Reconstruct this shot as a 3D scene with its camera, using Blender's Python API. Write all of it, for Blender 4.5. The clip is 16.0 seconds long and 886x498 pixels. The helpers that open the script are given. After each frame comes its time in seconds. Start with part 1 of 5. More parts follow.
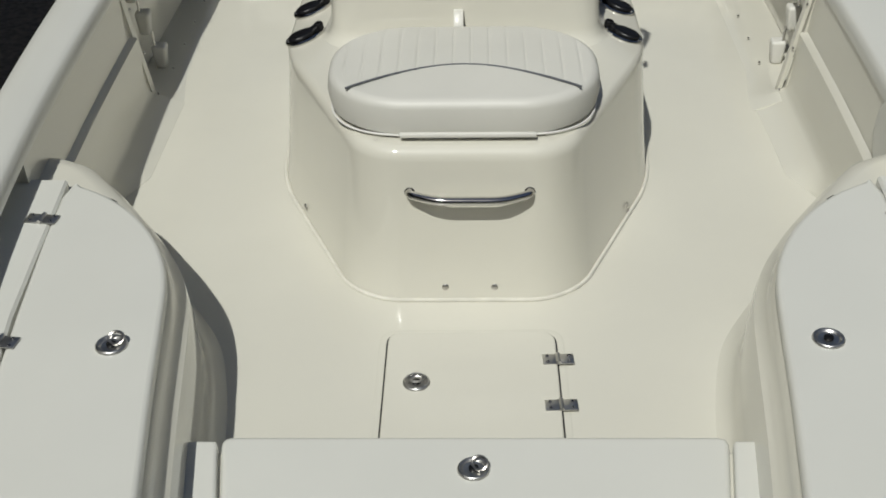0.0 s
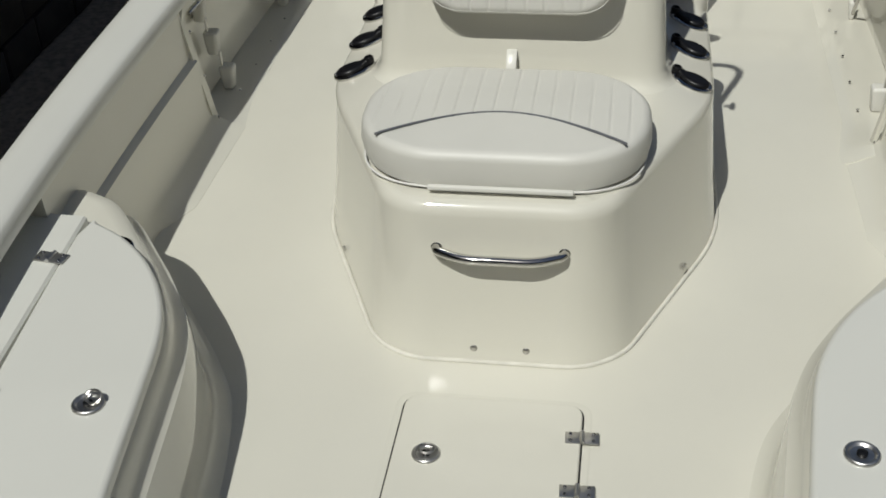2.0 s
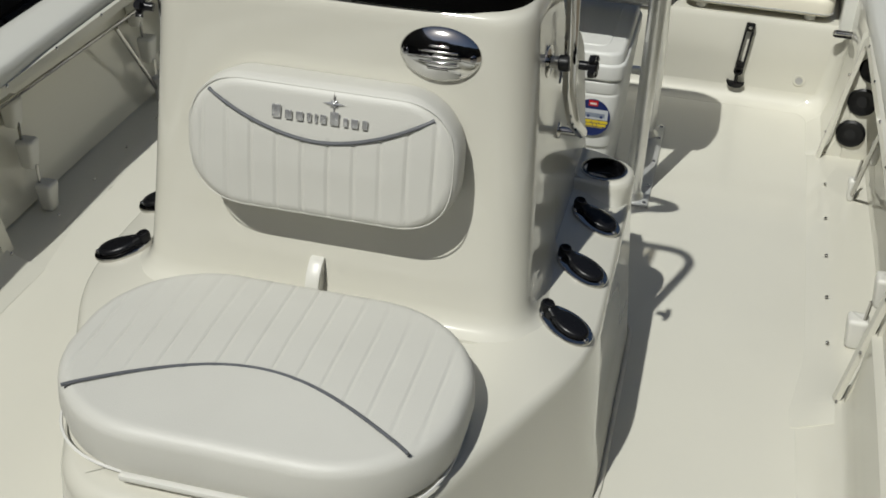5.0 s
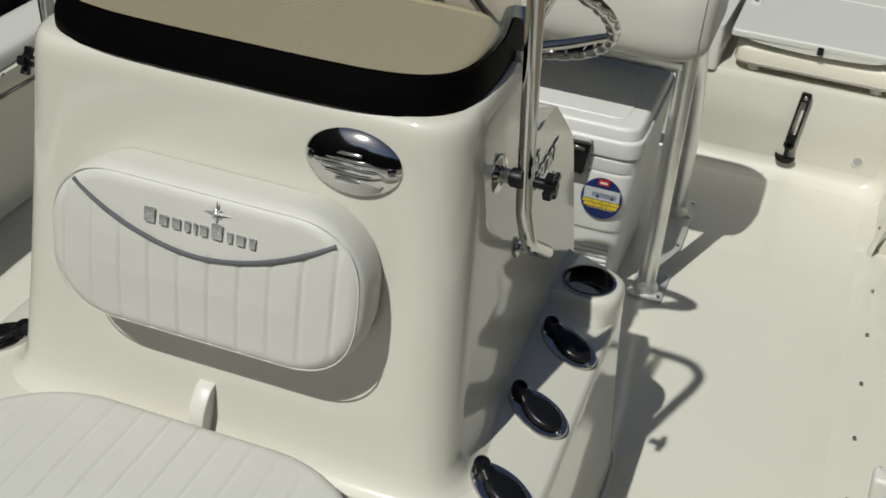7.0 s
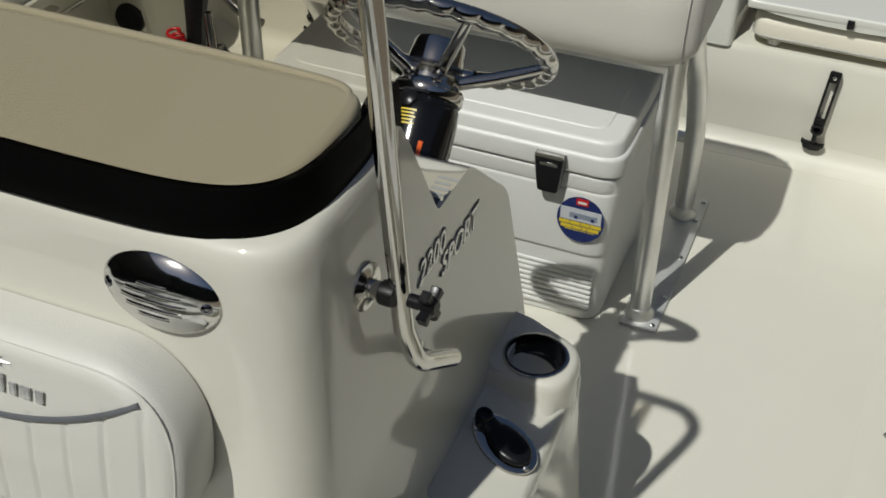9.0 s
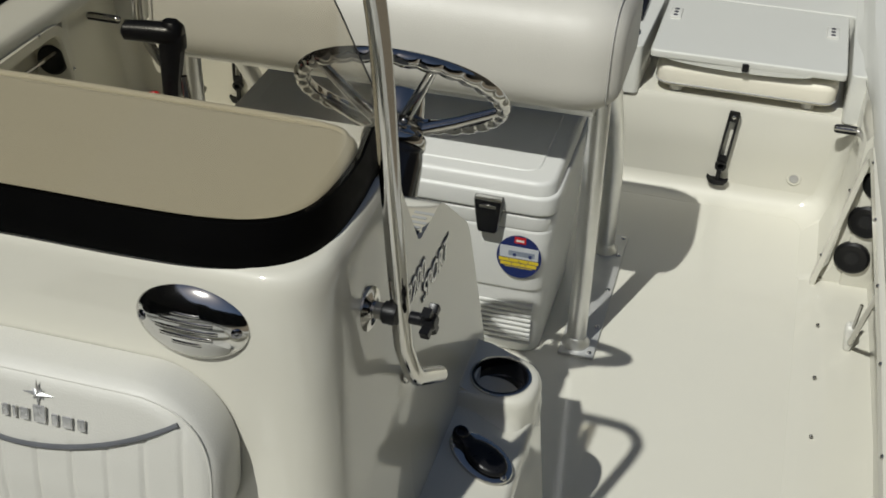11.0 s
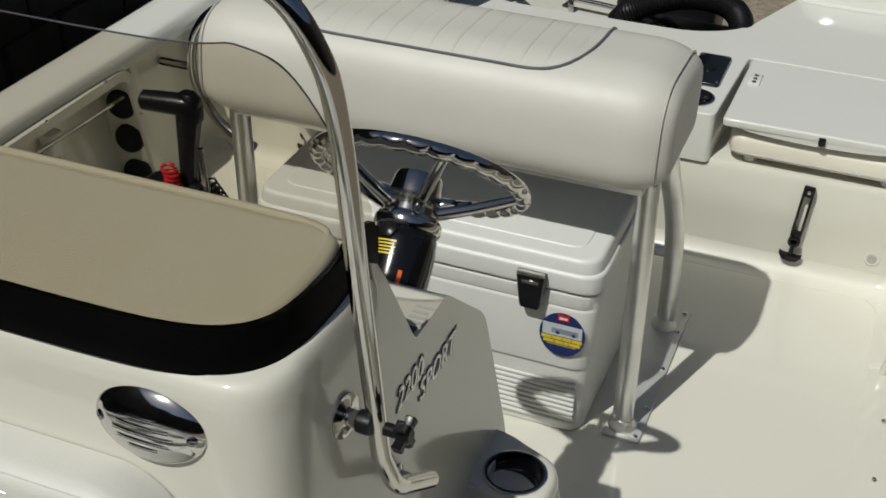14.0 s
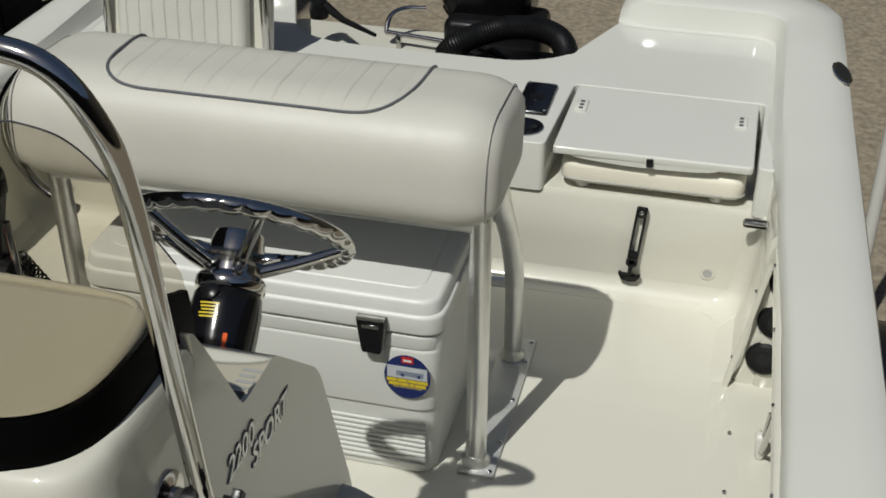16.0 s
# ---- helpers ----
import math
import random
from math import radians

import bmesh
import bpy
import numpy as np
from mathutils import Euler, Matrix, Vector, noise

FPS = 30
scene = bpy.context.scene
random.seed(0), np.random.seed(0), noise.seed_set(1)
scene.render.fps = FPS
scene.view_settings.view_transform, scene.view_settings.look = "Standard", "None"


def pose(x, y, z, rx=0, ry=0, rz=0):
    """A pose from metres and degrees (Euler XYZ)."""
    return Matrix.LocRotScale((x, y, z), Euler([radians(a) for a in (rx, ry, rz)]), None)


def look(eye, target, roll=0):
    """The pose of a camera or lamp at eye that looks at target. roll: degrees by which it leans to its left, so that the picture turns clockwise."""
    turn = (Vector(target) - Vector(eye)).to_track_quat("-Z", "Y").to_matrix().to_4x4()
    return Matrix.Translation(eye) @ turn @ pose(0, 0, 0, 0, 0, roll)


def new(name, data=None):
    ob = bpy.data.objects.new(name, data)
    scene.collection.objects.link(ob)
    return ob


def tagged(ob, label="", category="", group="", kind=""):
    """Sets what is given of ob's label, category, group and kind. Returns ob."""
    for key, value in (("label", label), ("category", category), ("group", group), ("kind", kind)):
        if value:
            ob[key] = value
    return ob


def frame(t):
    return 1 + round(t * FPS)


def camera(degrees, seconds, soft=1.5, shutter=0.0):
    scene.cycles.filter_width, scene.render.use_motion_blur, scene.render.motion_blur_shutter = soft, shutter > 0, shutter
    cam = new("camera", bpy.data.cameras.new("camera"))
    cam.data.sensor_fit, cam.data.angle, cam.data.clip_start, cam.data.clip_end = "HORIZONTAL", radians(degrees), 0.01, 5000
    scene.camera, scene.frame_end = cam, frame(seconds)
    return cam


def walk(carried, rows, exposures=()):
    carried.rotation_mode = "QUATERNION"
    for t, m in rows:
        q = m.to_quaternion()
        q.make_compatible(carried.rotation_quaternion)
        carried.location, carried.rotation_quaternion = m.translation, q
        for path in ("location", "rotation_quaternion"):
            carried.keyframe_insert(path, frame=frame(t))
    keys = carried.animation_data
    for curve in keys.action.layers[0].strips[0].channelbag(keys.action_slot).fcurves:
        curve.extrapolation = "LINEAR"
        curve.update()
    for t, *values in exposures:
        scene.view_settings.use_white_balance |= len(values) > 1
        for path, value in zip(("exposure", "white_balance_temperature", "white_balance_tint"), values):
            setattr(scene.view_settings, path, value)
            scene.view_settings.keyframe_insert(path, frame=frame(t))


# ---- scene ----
cam = camera(39.2, 16.0, soft=1.75)
PATH = [
    (0, (0.006, -2.644, 1.911), (-0.041, -0.978, 0.806), -1.1),
    (0.5, (0.07, -2.586, 1.938), (-0.042, -0.911, 0.85), 0.0),
    (1, (0.131, -2.515, 1.949), (-0.036, -0.806, 0.924), -1.3),
    (1.5, (0.205, -2.457, 1.927), (-0.05, -0.802, 0.835), -2.7),
    (2, (0.27, -2.376, 1.923), (-0.007, -0.732, 0.817), -2.3),
    (2.5, (0.261, -2.184, 1.863), (0.165, -0.488, 0.808), -2.3),
    (3, (0.241, -2.024, 1.84), (0.163, -0.303, 0.825), -2.6),
    (3.5, (0.351, -1.826, 1.838), (0.139, -0.159, 0.754), -0.8),
    (4, (0.526, -1.667, 1.838), (0.222, 0.019, 0.807), 0.4),
    (4.2, (0.555, -1.568, 1.849), (0.279, 0.119, 0.81), 1.1),
    (6.3, (0.768, -0.879, 1.814), (0.198, 0.66, 0.671), 5.0),
    (6.5, (0.781, -0.824, 1.813), (0.249, 0.738, 0.684), 5.0),
    (7, (0.748, -0.695, 1.813), (0.252, 0.9, 0.714), 4.8),
    (7.5, (0.704, -0.568, 1.814), (0.238, 1.001, 0.665), 3.9),
    (8, (0.735, -0.383, 1.806), (0.211, 1.113, 0.586), 0.2),
    (8.2, (0.779, -0.308, 1.823), (0.262, 1.171, 0.581), 2.4),
    (8.5, (0.806, -0.18, 1.808), (0.267, 1.309, 0.586), 2.0),
    (8.7, (0.831, -0.141, 1.809), (0.252, 1.331, 0.585), 1.2),
    (10.8, (0.753, -0.35, 1.869), (0.291, 1.221, 0.72), 2.4),
    (11, (0.762, -0.352, 1.865), (0.332, 1.242, 0.736), 1.5),
    (11.5, (0.774, -0.394, 1.883), (0.308, 1.247, 0.838), 0.4),
    (12, (0.798, -0.343, 1.898), (0.301, 1.304, 0.876), 0.1),
    (12.5, (0.843, -0.25, 1.912), (0.292, 1.396, 0.918), -0.5),
    (13, (0.885, -0.21, 1.913), (0.34, 1.43, 0.908), 3.2),
    (13.5, (0.876, -0.193, 1.905), (0.314, 1.397, 0.83), 0.8),
    (14, (0.873, -0.183, 1.903), (0.26, 1.373, 0.806), 0.8),
    (14.5, (0.87, -0.167, 1.917), (0.265, 1.39, 0.817), 1.9),
    (15, (0.881, -0.14, 1.929), (0.317, 1.452, 0.858), 1.1),
    (15.5, (0.899, -0.123, 1.924), (0.438, 1.517, 0.876), 1.0),
    (16, (0.91, -0.125, 1.913), (0.5, 1.524, 0.858), 0.4),
]
EXPOSURES = [(0.0, 0.0), (16.0, 0.0)]
walk(cam, [(t, look(e, g, r)) for t, e, g, r in PATH], EXPOSURES)

# ---- world and sun ----
SUN = Vector((0.213, 0.645, -1.0)).normalized()
world = bpy.data.worlds.new("world")
scene.world = world
world.use_nodes = True
wn = world.node_tree
sky = wn.nodes.new("ShaderNodeTexSky")
sky.sky_type = "NISHITA"
sky.sun_disc = False
sky.sun_elevation = math.asin(-SUN.z)
sky.sun_rotation = math.atan2(-SUN.x, -SUN.y)
wn.nodes["Background"].inputs["Strength"].default_value = 0.042
sky.dust_density, sky.ozone_density = 1.3, 1.0
wn.links.new(sky.outputs[0], wn.nodes["Background"].inputs["Color"])
sun = new("sun", bpy.data.lights.new("sun", "SUN"))
sun.data.energy, sun.data.angle, sun.data.color = 3.46, radians(0.6), (0.972, 0.98, 0.930)
sun.matrix_world = look((-3, -9, 14), Vector((-3, -9, 14)) + SUN)


# ---- materials ----
def material(name, base, rough=0.5, metal=0.0, coat=0.0, vary=0.06, scale=6.0, bump=0.0, bump_scale=120.0, rough_vary=0.08, coat_rough=0.09):
    """A surface with cloudy variation of colour and gloss and a fine relief."""
    m = bpy.data.materials.new(name)
    m.use_nodes = True
    nt = m.node_tree
    b = nt.nodes["Principled BSDF"]
    b.inputs["Metallic"].default_value = metal
    b.inputs["Coat Weight"].default_value = coat
    b.inputs["Coat Roughness"].default_value = coat_rough
    co = nt.nodes.new("ShaderNodeTexCoord")
    big = nt.nodes.new("ShaderNodeTexNoise")
    big.inputs["Scale"].default_value, big.inputs["Detail"].default_value = scale, 5.0
    nt.links.new(co.outputs["Object"], big.inputs["Vector"])
    ramp = nt.nodes.new("ShaderNodeMapRange")
    ramp.inputs["From Min"].default_value, ramp.inputs["From Max"].default_value = 0.3, 0.7
    ramp.inputs["To Min"].default_value, ramp.inputs["To Max"].default_value = 1 - vary, 1 + vary
    nt.links.new(big.outputs[0], ramp.inputs[0])
    mul = nt.nodes.new("ShaderNodeVectorMath")
    mul.operation = "SCALE"
    mul.inputs[0].default_value = base
    nt.links.new(ramp.outputs[0], mul.inputs["Scale"])
    nt.links.new(mul.outputs[0], b.inputs["Base Color"])
    rr = nt.nodes.new("ShaderNodeMapRange")
    rr.inputs["To Min"].default_value, rr.inputs["To Max"].default_value = max(0.02, rough - rough_vary), min(1, rough + rough_vary)
    fine = nt.nodes.new("ShaderNodeTexNoise")
    fine.inputs["Scale"].default_value, fine.inputs["Detail"].default_value = scale * 7, 3.0
    nt.links.new(co.outputs["Object"], fine.inputs["Vector"])
    nt.links.new(fine.outputs[0], rr.inputs[0])
    nt.links.new(rr.outputs[0], b.inputs["Roughness"])
    if bump:
        grain = nt.nodes.new("ShaderNodeTexNoise")
        grain.inputs["Scale"].default_value, grain.inputs["Detail"].default_value = bump_scale, 2.0
        nt.links.new(co.outputs["Object"], grain.inputs["Vector"])
        bp = nt.nodes.new("ShaderNodeBump")
        bp.inputs["Strength"].default_value, bp.inputs["Distance"].default_value = bump, 0.002
        nt.links.new(grain.outputs[0], bp.inputs["Height"])
        nt.links.new(bp.outputs[0], b.inputs["Normal"])
    return m


GEL = material("gelcoat", (0.60, 0.583, 0.505), 0.45, coat=1.0, vary=0.015, scale=1.6, bump=0.02, bump_scale=9, rough_vary=0.015, coat_rough=0.06)
GEL.node_tree.nodes["Principled BSDF"].inputs["Specular IOR Level"].default_value = 0.22
DECK_GEL = material("deck_gelcoat", (0.605, 0.588, 0.51), 0.5, coat=0.6, vary=0.022, scale=2.2, bump=0.10, bump_scale=60)
LID = material("lid_gelcoat", (0.605, 0.602, 0.552), 0.55, coat=0.6, vary=0.018, scale=3.0, bump=0.05, bump_scale=18)
VINYL = material("vinyl", (0.565, 0.556, 0.508), 0.47, vary=0.025, scale=5, bump=0.22, bump_scale=420)
BENCH_VINYL = material("bench_vinyl", (0.530, 0.512, 0.455), 0.47, vary=0.03, scale=5, bump=0.22, bump_scale=420)
PIPING = material("piping", (0.10, 0.105, 0.115), 0.4, vary=0.1, scale=30)
PALE_PIPING = material("pale_piping", (0.66, 0.65, 0.62), 0.4, vary=0.05, scale=30)
STEEL = material("stainless", (0.52, 0.51, 0.49), 0.09, metal=1.0, vary=0.05, scale=9, rough_vary=0.06)
HORN_STEEL = material("polished_cover", (0.62, 0.615, 0.60), 0.10, metal=1.0, vary=0.05, scale=9, rough_vary=0.06)
# steel copy with dark reflections put into its base colour
STEEL_DARK_REFLECT = material("steel_painted_reflection", (0.26, 0.26, 0.28), 0.10, metal=1.0, vary=0.06, scale=12, rough_vary=0.03)
SATIN = material("satin_steel", (0.50, 0.485, 0.46), 0.30, metal=1.0, vary=0.12, scale=40, rough_vary=0.1)
LATCH_STEEL = material("cast_steel", (0.56, 0.55, 0.53), 0.36, metal=1.0, vary=0.15, scale=60, rough_vary=0.12)
ALU = material("aluminium", (0.70, 0.70, 0.69), 0.36, metal=1.0, vary=0.06, scale=14, bump=0.12, bump_scale=260)
BLACK = material("black_plastic", (0.007, 0.007, 0.008), 0.30, vary=0.2, scale=20, bump=0.08, bump_scale=300)
RUBBER = material("black_rubber", (0.005, 0.005, 0.0055), 0.42, vary=0.2, scale=20, bump=0.15, bump_scale=200)
for m in (BLACK, RUBBER):
    m.node_tree.nodes["Principled BSDF"].inputs["Specular IOR Level"].default_value = 0.28
BAND = material("black_back_paint", (0.002, 0.002, 0.002), 0.5, vary=0.2, scale=8)
BAND.node_tree.nodes["Principled BSDF"].inputs["Specular IOR Level"].default_value = 0.03
GLOSS_BLACK = material("gloss_black", (0.005, 0.005, 0.006), 0.14, coat=0.1, vary=0.2, scale=8)
ENGINE_BLACK = material("engine_black", (0.004, 0.004, 0.0045), 0.24, vary=0.2, scale=8)
ENGINE_BLACK.node_tree.nodes["Principled BSDF"].inputs["Specular IOR Level"].default_value = 0.2
# near-black that stands in for the shade inside gaps, slots and bores
DEEP = material("inside_shade", (0.006, 0.006, 0.006), 0.8, vary=0.2, scale=8)
PLATE_ALU = material("dull_aluminium", (0.56, 0.56, 0.54), 0.55, metal=0.6, vary=0.08, scale=14, bump=0.12, bump_scale=260)
COOLER = material("cooler_plastic", (0.61, 0.61, 0.58), 0.42, vary=0.015, scale=5, bump=0.14, bump_scale=190)
WHITE_PLASTIC = material("white_plastic", (0.63, 0.62, 0.57), 0.38, vary=0.02, scale=8)
CREAM_VINYL = material("cream_vinyl", (0.78, 0.74, 0.62), 0.48, vary=0.03, scale=6, bump=0.2, bump_scale=400)
CHROME_LETTER = material("chrome_letter", (0.60, 0.60, 0.60), 0.25, metal=0.7, vary=0.15, scale=30)
GREY_LETTER = material("grey_letter", (0.34, 0.35, 0.36), 0.3, metal=0.6, vary=0.1, scale=30)
BLUE = material("sticker_blue", (0.012, 0.022, 0.10), 0.35, vary=0.1, scale=40)
YELLOW = material("sticker_yellow", (0.58, 0.44, 0.025), 0.4, vary=0.05, scale=40)
RED = material("red_cord", (0.45, 0.012, 0.015), 0.4, vary=0.15, scale=60)
ORANGE = material("orange_label", (0.75, 0.12, 0.02), 0.4, vary=0.08, scale=60)
GREY_PRINT = material("grey_print", (0.45, 0.47, 0.49), 0.5, vary=0.06, scale=30)
SHADE_PRINT = material("blue_grey_print", (0.20, 0.23, 0.28), 0.5, vary=0.1, scale=60)
DARK_PRINT = material("dark_print", (0.06, 0.06, 0.07), 0.5, vary=0.1, scale=30)
# grey that stands for the shade in the pad seam and drain hole
SEAM = material("seam_hole_shadow", (0.36, 0.355, 0.34), 0.5, vary=0.1, scale=30)
SOFT_SEAM = material("bench_seam", (0.43, 0.42, 0.385), 0.5, vary=0.1, scale=30)
SEALANT = material("sealant", (0.62, 0.60, 0.53), 0.45, vary=0.1, scale=18)
GROUND = material("sandy_ground", (0.225, 0.188, 0.136), 0.95, vary=0.34, scale=30.0, bump=1.0, bump_scale=130)
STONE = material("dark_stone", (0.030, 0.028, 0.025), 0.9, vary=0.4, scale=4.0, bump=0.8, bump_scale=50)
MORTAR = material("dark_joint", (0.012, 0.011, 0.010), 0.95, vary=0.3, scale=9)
FAR = material("distant_shade", (0.045, 0.040, 0.030), 0.95, vary=0.45, scale=0.4)
POST = material("painted_post", (0.62, 0.62, 0.62), 0.5, vary=0.06, scale=5)


def tinted_pane(name, tint):
    """A thin tinted acrylic sheet: it lets light through and mirrors at a low angle."""
    m = bpy.data.materials.new(name)
    m.use_nodes = True
    nt = m.node_tree
    nt.nodes.remove(nt.nodes["Principled BSDF"])
    tr, gl = nt.nodes.new("ShaderNodeBsdfTransparent"), nt.nodes.new("ShaderNodeBsdfGlossy")
    tr.inputs["Color"].default_value = (*tint, 1)
    gl.inputs["Roughness"].default_value = 0.03
    fr, mix = nt.nodes.new("ShaderNodeLayerWeight"), nt.nodes.new("ShaderNodeMixShader")
    power = nt.nodes.new("ShaderNodeMath")
    power.operation = "POWER"
    power.inputs[1].default_value = 5.0
    gain = nt.nodes.new("ShaderNodeMath")
    gain.operation, gain.use_clamp = "MULTIPLY_ADD", True
    gain.inputs[1].default_value, gain.inputs[2].default_value = 0.5, 0.025
    nt.links.new(fr.outputs["Facing"], power.inputs[0])
    nt.links.new(power.outputs[0], gain.inputs[0])
    nt.links.new(gain.outputs[0], mix.inputs[0])
    nt.links.new(tr.outputs[0], mix.inputs[1])
    nt.links.new(gl.outputs[0], mix.inputs[2])
    nt.links.new(mix.outputs[0], nt.nodes["Material Output"].inputs["Surface"])
    return m


ACRYLIC = tinted_pane("tinted_acrylic", (0.858, 0.835, 0.783))


# ---- mesh helpers ----
def finish(bm, smooth=40):
    bmesh.ops.recalc_face_normals(bm, faces=bm.faces)
    for f in bm.faces:
        f.smooth = len(f.verts) < 9
    for e in bm.edges:
        if len(e.link_faces) == 2 and e.calc_face_angle(0) > radians(smooth):
            e.smooth = False
    return bm


def mesh_of(name, bm, mat, smooth=40):
    finish(bm, smooth)
    me = bpy.data.meshes.new(name)
    bm.to_mesh(me)
    bm.free()
    me.materials.append(mat)
    return me


def part(name, bm, mat, parent, label="", smooth=40):
    ob = new(name, mesh_of(name, bm, mat, smooth))
    ob.parent = parent
    return tagged(ob, label)


def thing(name, label, category, at=(0, 0, 0), group=""):
    e = new(name)
    e.empty_display_size = 0.05
    e.matrix_basis = at if isinstance(at, Matrix) else Matrix.Translation(at)
    return tagged(e, label, category, group)


def structure(name, bm, mat, label, category, smooth=40):
    return tagged(new(name, mesh_of(name, bm, mat, smooth)), label, category, kind="structure")


def box(bm, x0, x1, y0, y1, z0, z1, bevel=0.0, seg=2, m=None):
    """A box, its edges rounded."""
    r = bmesh.ops.create_cube(bm, size=1.0)
    vs = r["verts"]
    bmesh.ops.transform(bm, matrix=Matrix.LocRotScale(((x0 + x1) / 2, (y0 + y1) / 2, (z0 + z1) / 2), None, (x1 - x0, y1 - y0, z1 - z0)), verts=vs)
    if bevel:
        es = list({e for v in vs for e in v.link_edges})
        out = bmesh.ops.bevel(bm, geom=es, offset=bevel, segments=seg, profile=0.5, affect="EDGES")
        vs = list({v for f in out["faces"] for v in f.verts} | {v for v in vs if v.is_valid})
    if m is not None:
        bmesh.ops.transform(bm, matrix=m, verts=vs)
    return bm


def one_box(*a, **k):
    return box(bmesh.new(), *a, **k)


def disc(bm, r0, r1, z0, z1, m=None, seg=28):
    """A round or tapered plug along z."""
    r = bmesh.ops.create_cone(bm, cap_ends=True, segments=seg, radius1=r0, radius2=r1, depth=z1 - z0)
    mm = Matrix.Translation((0, 0, (z0 + z1) / 2))
    bmesh.ops.transform(bm, matrix=(m @ mm) if m is not None else mm, verts=r["verts"])
    return bm


def lathe(bm, profile, m=None, seg=32, cap=True):
    """Turns (radius, height) pairs round z."""
    rings = [[bm.verts.new((r * math.cos(2 * math.pi * i / seg), r * math.sin(2 * math.pi * i / seg), z)) for i in range(seg)] for r, z in profile]
    for a, b in zip(rings, rings[1:]):
        for i in range(seg):
            bm.faces.new((a[i], a[(i + 1) % seg], b[(i + 1) % seg], b[i]))
    if cap:
        bm.faces.new(rings[0][::-1])
    if cap or profile[-1][1] < -0.03:
        bm.faces.new(rings[-1])
    if m is not None:
        bmesh.ops.transform(bm, matrix=m, verts=[v for r in rings for v in r])
    return bm


def loft(bm, rings, cap0=True, cap1=True, closed=True):
    vr = [[bm.verts.new(p) for p in r] for r in rings]
    n = len(vr[0])
    for a, b in zip(vr, vr[1:]):
        for i in range(n if closed else n - 1):
            bm.faces.new((a[i], a[(i + 1) % n], b[(i + 1) % n], b[i]))
    if cap0 and closed:
        bm.faces.new(vr[0][::-1])
    if cap1 and closed:
        bm.faces.new(vr[-1])
    return vr


def smooth_path(pts, n=8):
    """A Catmull-Rom line through the points."""
    P = [Vector(p) for p in pts]
    P = [P[0] * 2 - P[1]] + P + [P[-1] * 2 - P[-2]]
    out = []
    for i in range(1, len(P) - 2):
        for k in range(n):
            t = k / n
            a, b, c, d = P[i - 1], P[i], P[i + 1], P[i + 2]
            out.append(0.5 * ((2 * b) + (c - a) * t + (2 * a - 5 * b + 4 * c - d) * t * t + (3 * b - a - 3 * c + d) * t ** 3))
    return out + [P[-2]]


def rounded_path(pts, r, n=7):
    """A broken line with its corners turned into arcs."""
    P = [Vector(p) for p in pts]
    out = [P[0]]
    for a, b, c in zip(P, P[1:], P[2:]):
        u, v = (a - b), (c - b)
        k = min(r, u.length * 0.49, v.length * 0.49)
        s, e = b + u.normalized() * k, b + v.normalized() * k
        for i in range(n + 1):
            t = i / n
            out.append(s * (1 - t) ** 2 + b * 2 * t * (1 - t) + e * t * t)
    return out + [P[-1]]


def tube(bm, pts, r, seg=12, squash=1.0, closed=False):
    """A round bar along a line of points; r may be a list."""
    P = [Vector(p) for p in pts]
    rings, up = [], None
    for i, p in enumerate(P):
        if closed:
            t = P[(i + 1) % len(P)] - P[i - 1]
        else:
            t = P[min(i + 1, len(P) - 1)] - P[max(i - 1, 0)]
        t.normalize()
        if up is None:
            up = Vector((0, 0, 1)) if abs(t.z) < 0.9 else Vector((0, 1, 0))
        side = t.cross(up).normalized()
        up = side.cross(t).normalized()
        q = r[i] if isinstance(r, (list, tuple)) else r
        rings.append([p + (side * math.cos(a) + up * math.sin(a) * squash) * q for a in (2 * math.pi * k / seg for k in range(seg))])
    if closed:
        rings.append(rings[0])
        vr = loft(bm, rings, False, False)
        bmesh.ops.remove_doubles(bm, verts=vr[0] + vr[-1], dist=1e-5)
    else:
        loft(bm, rings)
    return bm


def outline(pts, r, n=6):
    """A closed polygon (x, y) with its corners rounded; r one radius or one a corner."""
    out, k = [], len(pts)
    for i in range(k):
        a, b, c = (Vector(pts[i - 1]), Vector(pts[i]), Vector(pts[(i + 1) % k]))
        u, v = a - b, c - b
        q = r[i] if isinstance(r, (list, tuple)) else r
        q = min(q, u.length * 0.49, v.length * 0.49)
        s, e = b + u.normalized() * q, b + v.normalized() * q
        if q <= 0:
            out.append(b)
            continue
        for j in range(n + 1):
            t = j / n
            out.append(s * (1 - t) ** 2 + b * 2 * t * (1 - t) + e * t * t)
    return out


def inset(pts, d):
    """The closed outline, drawn in by d (counter-clockwise outlines)."""
    n, out = len(pts), []
    for i in range(n):
        t = (pts[(i + 1) % n] - pts[i - 1])
        if t.length < 1e-9:
            t = pts[(i + 2) % n] - pts[i - 2]
        t.normalize()
        out.append(pts[i] + Vector((-t.y, t.x)) * d)
    return out


def slab(bm, pts, levels, m=None):
    """Stacks the outline at (height, inset) levels into a closed solid."""
    rings = [[Vector((p.x, p.y, z)) for p in inset(pts, d)] for z, d in levels]
    if m is not None:
        rings = [[m @ p for p in r] for r in rings]
    loft(bm, rings)
    return bm


